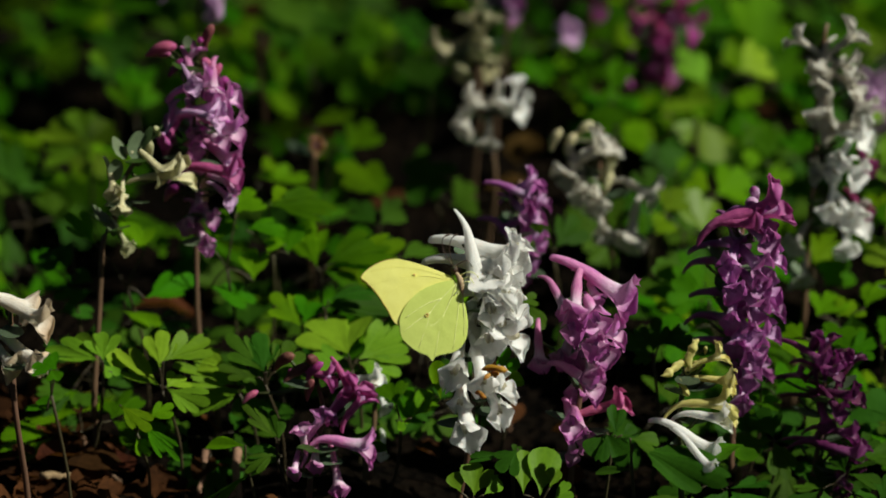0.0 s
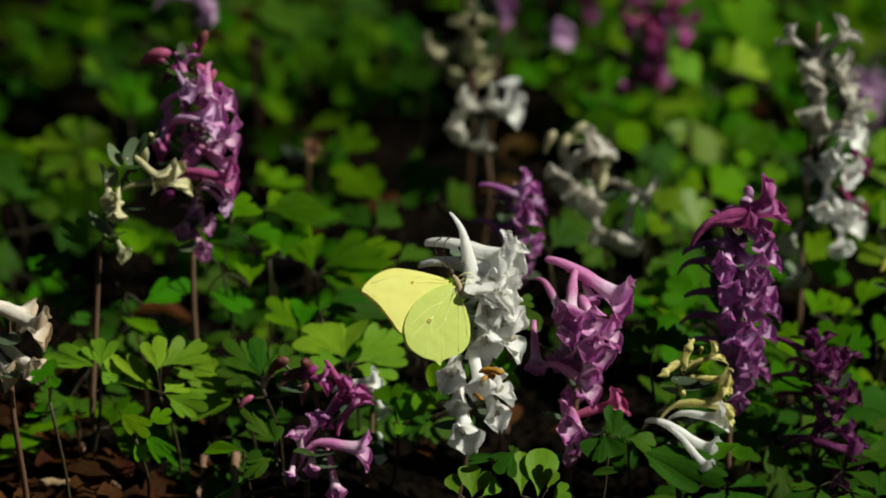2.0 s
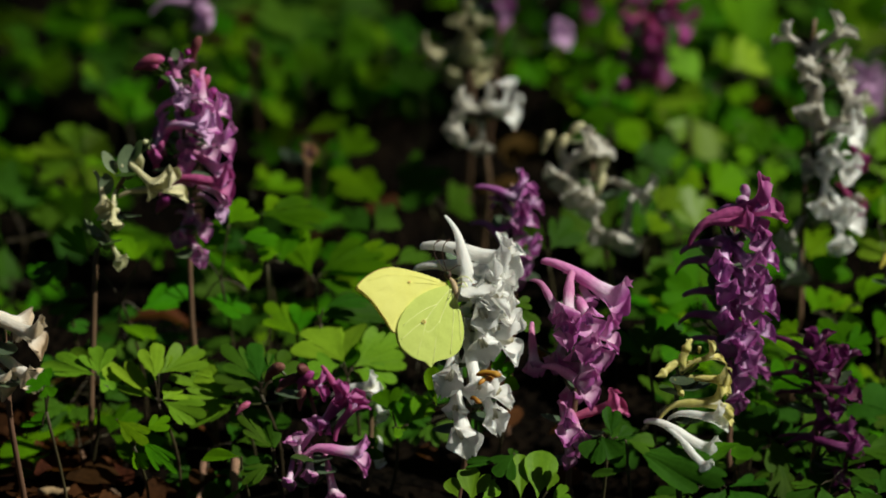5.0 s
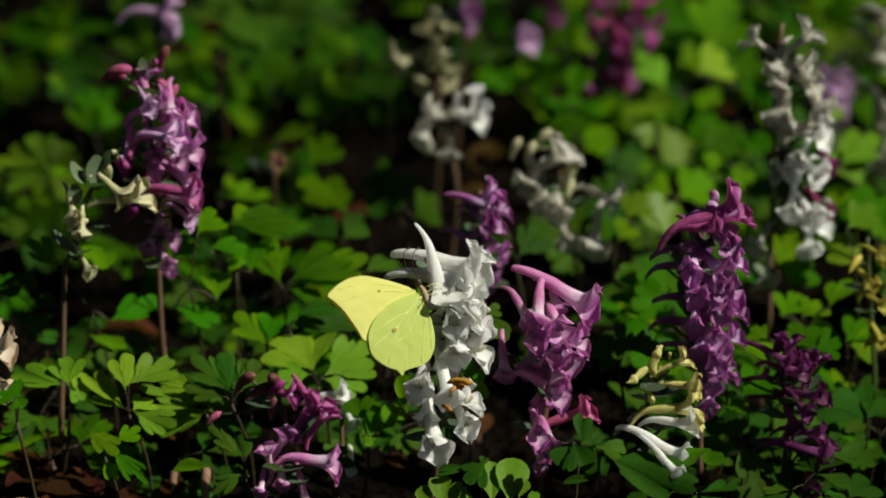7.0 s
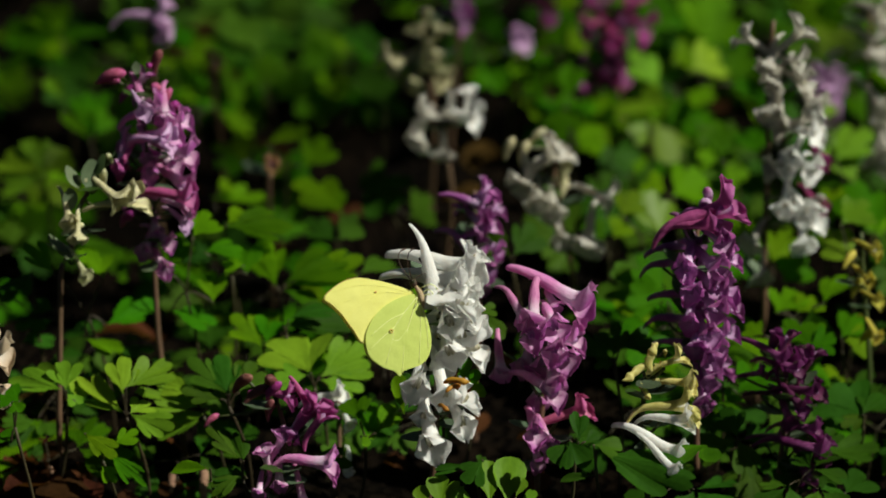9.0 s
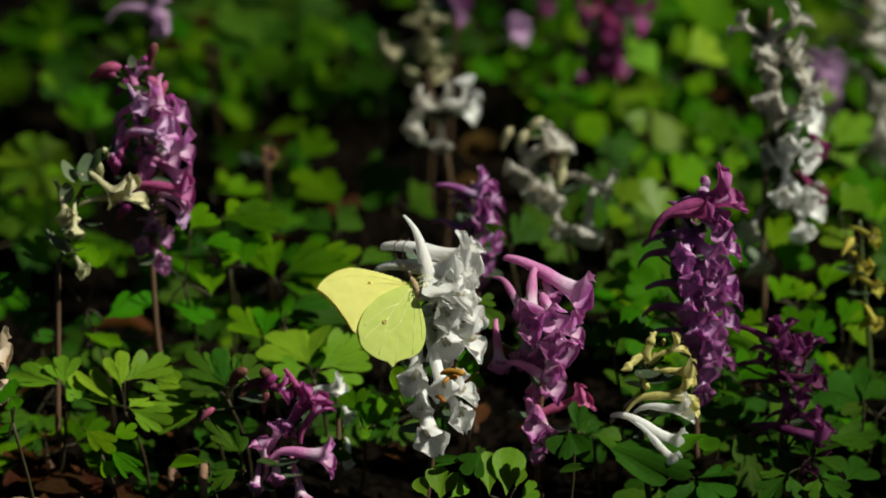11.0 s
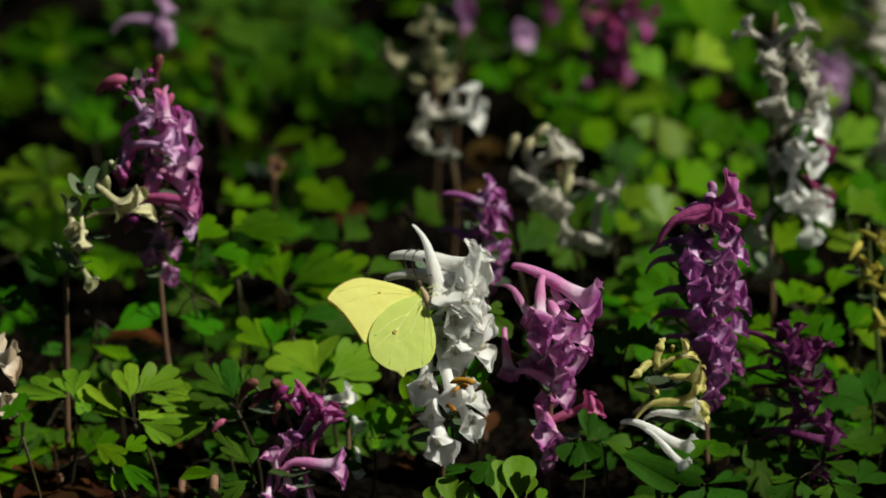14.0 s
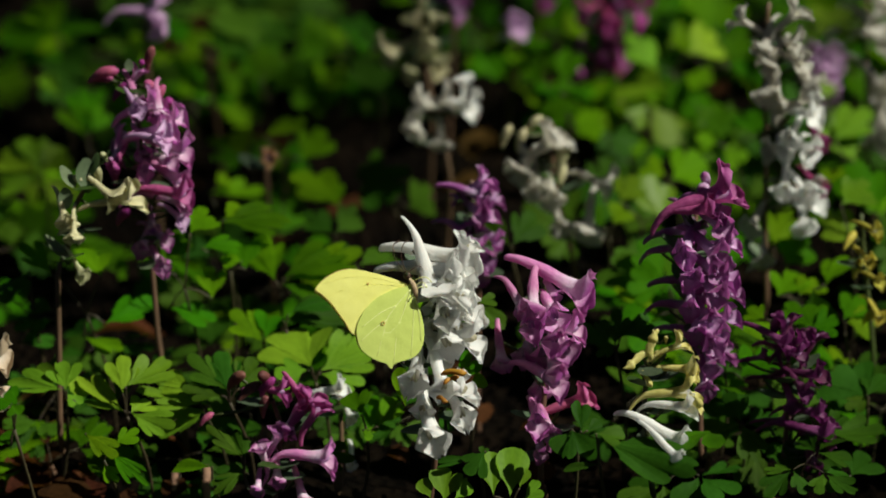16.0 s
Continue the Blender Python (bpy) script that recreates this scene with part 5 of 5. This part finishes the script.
# ---- a young tree added outside the view, so its crown shades the ground behind ----
def shade_tree():
    r = random.Random(21)
    tree = new("young_tree")
    tree.matrix_basis = Matrix.Translation((1.75, 0.75, 0))
    tagged(tree, label="unseen slender tree with a leafed crown, added to cast shade", category="tree")
    foot = Vector((1.75, 0.75, 0))
    top = Vector((-0.12, -0.1, 2.35))
    line = spline([(0, 0, -0.05), (0.02, 0.01, 0.7), (-0.03, -0.04, 1.5), top], 18)
    v, f = tube(line, lambda s: 0.030 * (1 - 0.75 * s), 12)
    put("trunk", mesh_of("trunk", v, f, M["bark"]), tree)
    tips = []
    for k in range(15):
        a = line[7 + k * 10 // 15]
        g = Vector((r.uniform(-0.6, 0.1), r.uniform(0.60, 1.15), 0.03)) + SUN * r.uniform(2.3, 3.0) - foot
        b = a + (g - a) * 0.95
        v, f = tube(spline([a, (a + b) / 2 + Vector((0, 0, 0.06)), b], 10), lambda s: 0.010 * (1 - 0.8 * s), 7)
        put("limb", mesh_of("limb", v, f, M["bark"]), tree)
        tips.append(b)
    verts, faces = [], []
    n = 0
    # crown leaves stand only where their shadow is wanted on the ground
    while n < 1100:
        gx, gy = r.uniform(-0.8, 0.22), r.uniform(-0.10, 1.3)
        if ((gx + 0.25) / 0.5) ** 2 + ((gy - 0.55) / 0.62) ** 2 > 1 + 0.5 * noise.noise((gx * 3, gy * 3, 8.0)):
            continue
        wob = 0.5 * noise.noise((gx * 9, gy * 9, 2.0))
        front = gx > 0.098 + 0.03 * wob and gy < 0.06 + 0.04 * wob and r.random() < 0.35
        if ((-0.09 < gx < 0.03 and 0.235 < gy < 0.32) or (-0.07 < gx < 0.03 and 0.18 < gy < 0.25)) and r.random() < 0.3:
            continue
        if -0.22 < gx < -0.11 and 0.18 < gy < 0.33 and r.random() < 0.97:
            continue
        if -0.02 < gx < 0.12 and 0.10 < gy < 0.22 and r.random() < 0.95:
            continue
        mid = -0.15 < gx < 0.0 and gy > 0.135 + 0.03 * wob and r.random() < 0.68
        dapple = gx > 0.03 and gy > 0.24 and noise.noise((gx * 24, gy * 15, 4.0)) > 0.12
        if not front and not mid and not dapple and (gx > (0.03 if gy < 0.29 else 0.062) + 0.06 * wob or gy < 0.17 + 0.10 * wob - 0.25 * max(0, -gx - 0.12)):
            continue
        if noise.noise((gx * 11, gy * 11, 5.0)) > 0.10 and not (abs(gx) < 0.03 and 0.13 < gy < 0.17) and not (-0.09 < gx < 0.0 and 0.26 < gy < 0.42):
            continue
        p = Vector((gx, gy, 0.04)) + SUN * r.uniform(2.2, 3.1) - foot
        m = Matrix.Translation(p) @ pose(0, 0, 0, r.uniform(-50, 50), r.uniform(-50, 50), r.uniform(0, 360))
        s = r.uniform(0.025, 0.05)
        k = len(verts)
        verts += [m @ Vector(q) for q in ((0, 0, 0), (s * 0.4, s * 0.32, 0.003), (s * 0.75, s * 0.22, 0), (s, 0, -0.004), (s * 0.75, -s * 0.22, 0), (s * 0.4, -s * 0.32, 0.003), (s * 0.45, 0, -0.002))]
        faces += [(k + 6, k + i, k + (i + 1) % 6) for i in range(6)]
        n += 1
    # extra leaves added to shade the right front
    for i in range(22):
        gx, gy = r.uniform(0.108, 0.21), r.uniform(-0.10, 0.045)
        p = Vector((gx, gy, 0.04)) + SUN * r.uniform(2.2, 2.6) - foot
        m = Matrix.Translation(p) @ pose(0, 0, 0, r.uniform(-50, 50), r.uniform(-50, 50), r.uniform(0, 360))
        s = r.uniform(0.022, 0.034)
        k = len(verts)
        verts += [m @ Vector(q) for q in ((0, 0, 0), (s * 0.4, s * 0.32, 0.003), (s * 0.75, s * 0.22, 0), (s, 0, -0.004), (s * 0.75, -s * 0.22, 0), (s * 0.4, -s * 0.32, 0.003), (s * 0.45, 0, -0.002))]
        faces += [(k + 6, k + i, k + (i + 1) % 6) for i in range(6)]
    put("crown", mesh_of("crown", verts, faces, M["cover"], False), tree)


shade_tree()

# ---- dead leaves and twigs ----
def dead_leaf(x, y, z, size, yaw, seed):
    rr = random.Random(seed)
    verts = []
    curl = rr.uniform(0.2, 0.6)
    for i in range(11):
        t = i / 10
        w = 0.30 * sin(pi * min(1, 0.04 + 0.95 * t)) ** 0.8
        for j in range(7):
            v = j / 3 - 1
            verts.append((t - 0.5, w * v * (1 + 0.08 * sin(9 * t + 3 * v)), curl * w * abs(v) ** 1.5 + 0.06 * sin(6 * t + seed) + 0.02 * sin(14 * t)))
    ob = new("dead_leaf", mesh_of("dead_leaf", verts, grid_faces(11, 7), M["litter"]))
    ob.matrix_basis = Matrix.Translation(Vector((x, y, z)) * MM) @ pose(0, 0, 0, rr.uniform(-15, 15), rr.uniform(-12, 12), yaw) @ Matrix.Diagonal((size * MM, size * MM, size * MM, 1))
    tagged(ob, label="curled brown dead leaf lying on the soil", category="dead leaf", group="dead leaves")


def twig(points, r, seed):
    rr = random.Random(seed)
    pts = spline([Vector(p) * MM for p in points], 14)
    pts = [p + Vector((rr.uniform(-1, 1), rr.uniform(-1, 1), rr.uniform(-1, 1))) * 0.0004 for p in pts]
    v, f = tube(pts, lambda s: r * MM * (1 - 0.4 * s), 8)
    tagged(new("twig", mesh_of("twig", v, f, M["bark"])), label="thin dry brown twig on the leaf litter", category="twig", group="twigs")


dead_leaf(-61, 317, 10, 30, 0, 7)
dead_leaf(-89, 437, 10, 40, 30, 8)
dead_leaf(16, 307, 10, 22, 80, 9)
dead_leaf(11, 269, 10, 18, 10, 10)
dead_leaf(-75, 399, 10, 36, 0, 12)
dead_leaf(-132, 89, 9, 22, 10, 30)
dead_leaf(-128, 70, 9, 16, 60, 31)
dead_leaf(-134, 60, 9, 20, -20, 32)
dead_leaf(-129, 45, 9, 22, 100, 33)
dead_leaf(-134, 44, 9, 14, 30, 34)
dead_leaf(-116, 29, 9, 10, 70, 35)
dead_leaf(-118, 18, 9, 20, 10, 36)
dead_leaf(-105, 146, 9, 24, 0, 37)
dead_leaf(-129, 24, 9, 22, 40, 38)
dead_leaf(-111, 20, 9, 14, 120, 39)
dead_leaf(-141, 74, 9, 16, 80, 40)
dead_leaf(-53, 113, 9, 18, 20, 41)
dead_leaf(-53, 213, 9, 26, 60, 42)
dead_leaf(-85, 19, 9, 14, 70, 43)
twig([(-136, 72, 11), (-130, 57, 8), (-124, 40, 5)], 1.3, 40)
twig([(-135, 4, 11), (-128, 11, 8), (-119, 15, 5)], 1.4, 41)
twig([(-123, 24, 11), (-116, 16, 8), (-111, 14, 5)], 1.0, 42)
twig([(-75, 29, 11), (-75, 19, 8), (-73, 4, 5)], 1.6, 43)
twig([(-85, 26, 11), (-85, 16, 8), (-86, 6, 5)], 1.2, 44)


def leaf_litter():
    r = random.Random(9)
    verts, faces = [], []
    for n in range(560):
        x, y = (r.gauss(-0.15, 0.035), r.gauss(-0.01, 0.04)) if n < 380 else (r.gauss(0, 0.5), r.gauss(0.3, 0.5))
        s = r.uniform(0.006, 0.016)
        m = Matrix.Translation((x, y, r.uniform(0.001, 0.008))) @ pose(0, 0, 0, r.uniform(-30, 30), r.uniform(-30, 30), r.uniform(0, 360))
        k = len(verts)
        for i in range(4):
            for j in range(3):
                t, v = i / 3, j - 1
                verts.append(m @ Vector((s * (t - 0.5), s * 0.3 * v * sin(pi * (0.1 + 0.8 * t)), s * 0.12 * abs(v) * sin(4 * t + n))))
        faces += grid_faces(4, 3, k)
    tagged(new("leaf_litter", mesh_of("leaf_litter", verts, faces, M["litter"])), label="crumbled brown leaf litter on the soil", category="leaf litter", kind="stuff")


leaf_litter()


def motions():
    # the butterfly rides on the raceme and turns a little on its legs
    base = Vector((-0.00742, -0.01860, 0.09074))
    right, up = Vector((1, 0, 0)), Vector((0, sin(radians(22)), cos(radians(22))))
    rows = [
        (0.0, 0.00, 0.00, 0.00, 7.5),
        (0.5, 0.43, 0.13, 0.23, 7.8),
        (1.0, 1.21, -0.09, -0.61, 9.1),
        (1.5, 0.85, -0.71, 1.87, 11.8),
        (2.0, 0.45, 0.07, 5.94, 15.7),
        (2.5, 1.12, -0.14, 7.37, 16.9),
        (3.0, 1.22, -0.27, 5.03, 16.8),
        (5.5, 0.47, 0.29, 1.29, 15.3),
        (6.0, 0.45, 0.26, 2.53, 15.6),
        (6.5, 0.61, 0.18, 1.26, 16.2),
        (7.0, 0.70, 0.31, 1.69, 15.5),
        (7.5, -0.01, 0.35, 2.09, 15.7),
        (8.0, -0.02, 0.53, 2.34, 16.6),
        (8.5, 0.33, 0.27, 2.34, 17.4),
        (9.0, 0.76, 0.15, 2.32, 16.7),
        (11.5, -0.06, 0.36, 0.45, 12.5),
        (12.0, 0.05, 0.28, 0.32, 12.5),
        (12.5, 0.61, 0.16, 0.21, 13.4),
        (13.0, 0.56, -0.01, 0.44, 14.4),
        (13.5, 0.49, 0.35, 0.25, 13.4),
        (14.0, 0.52, 0.07, 0.17, 13.5),
        (14.5, 0.42, 0.16, 0.29, 13.5),
        (15.0, 0.61, 0.16, 0.09, 13.5),
        (15.5, 0.27, 0.16, -0.01, 13.5),
        (16.0, -0.64, 0.16, -0.24, 12.4),
    ]
    walk(butterfly, [(t, Matrix.Translation(base + 0.001 * (x * right + y * up)) @ pose(0, 0, 0, 68) @ pose(0, 0, 0, 0, yaw, turn)) for t, x, y, turn, yaw in rows])
    still_white, still_low = white.matrix_basis.copy(), lowp.matrix_basis.copy()
    walk(white, [
        (0.0, still_white @ pose(0, 0, 0, 0, 0.000, 0)),
        (0.5, still_white @ pose(0, 0, 0, 0, 0.127, 0)),
        (1.0, still_white @ pose(0, 0, 0, 0, 0.624, 0)),
        (1.5, still_white @ pose(0, 0, 0, 0, 0.326, 0)),
        (2.0, still_white @ pose(0, 0, 0, 0, 0.093, 0)),
        (2.5, still_white @ pose(0, 0, 0, 0, 0.343, 0)),
        (3.0, still_white @ pose(0, 0, 0, 0, 0.428, 0)),
        (5.5, still_white @ pose(0, 0, 0, 0, 0.007, 0)),
        (6.0, still_white @ pose(0, 0, 0, 0, 0.099, 0)),
        (6.5, still_white @ pose(0, 0, 0, 0, 0.119, 0)),
        (7.0, still_white @ pose(0, 0, 0, 0, 0.179, 0)),
        (7.5, still_white @ pose(0, 0, 0, 0, -0.162, 0)),
        (8.0, still_white @ pose(0, 0, 0, 0, -0.174, 0)),
        (8.5, still_white @ pose(0, 0, 0, 0, 0.066, 0)),
        (9.0, still_white @ pose(0, 0, 0, 0, 0.120, 0)),
        (11.5, still_white @ pose(0, 0, 0, 0, -0.274, 0)),
        (12.0, still_white @ pose(0, 0, 0, 0, -0.200, 0)),
        (12.5, still_white @ pose(0, 0, 0, 0, 0.091, 0)),
        (13.0, still_white @ pose(0, 0, 0, 0, 0.070, 0)),
        (13.5, still_white @ pose(0, 0, 0, 0, 0.027, 0)),
        (14.0, still_white @ pose(0, 0, 0, 0, -0.008, 0)),
        (14.5, still_white @ pose(0, 0, 0, 0, -0.006, 0)),
        (15.0, still_white @ pose(0, 0, 0, 0, 0.118, 0)),
        (15.5, still_white @ pose(0, 0, 0, 0, 0.001, 0)),
        (16.0, still_white @ pose(0, 0, 0, 0, -0.571, 0)),
    ])
    walk(lowp, [
        (0.0, still_low @ pose(0, 0, 0, 0, 0.000, 0)),
        (0.5, still_low @ pose(0, 0, 0, 0, 0.163, 0)),
        (1.0, still_low @ pose(0, 0, 0, 0, -0.311, 0)),
        (1.5, still_low @ pose(0, 0, 0, 0, -0.242, 0)),
        (2.0, still_low @ pose(0, 0, 0, 0, -0.643, 0)),
        (2.5, still_low @ pose(0, 0, 0, 0, 0.168, 0)),
        (3.0, still_low @ pose(0, 0, 0, 0, 0.264, 0)),
        (5.5, still_low @ pose(0, 0, 0, 0, -0.807, 0)),
        (6.0, still_low @ pose(0, 0, 0, 0, -0.332, 0)),
        (6.5, still_low @ pose(0, 0, 0, 0, -0.522, 0)),
        (7.0, still_low @ pose(0, 0, 0, 0, -0.679, 0)),
        (7.5, still_low @ pose(0, 0, 0, 0, -0.716, 0)),
        (8.0, still_low @ pose(0, 0, 0, 0, -0.847, 0)),
        (8.5, still_low @ pose(0, 0, 0, 0, -0.624, 0)),
        (9.0, still_low @ pose(0, 0, 0, 0, -0.578, 0)),
        (11.5, still_low @ pose(0, 0, 0, 0, -1.332, 0)),
        (12.0, still_low @ pose(0, 0, 0, 0, -0.916, 0)),
        (12.5, still_low @ pose(0, 0, 0, 0, -1.649, 0)),
        (13.0, still_low @ pose(0, 0, 0, 0, -1.062, 0)),
        (13.5, still_low @ pose(0, 0, 0, 0, -0.441, 0)),
        (14.0, still_low @ pose(0, 0, 0, 0, -0.910, 0)),
        (14.5, still_low @ pose(0, 0, 0, 0, -1.390, 0)),
        (15.0, still_low @ pose(0, 0, 0, 0, -1.494, 0)),
        (15.5, still_low @ pose(0, 0, 0, 0, -1.465, 0)),
        (16.0, still_low @ pose(0, 0, 0, 0, -2.028, 0)),
    ])

motions()
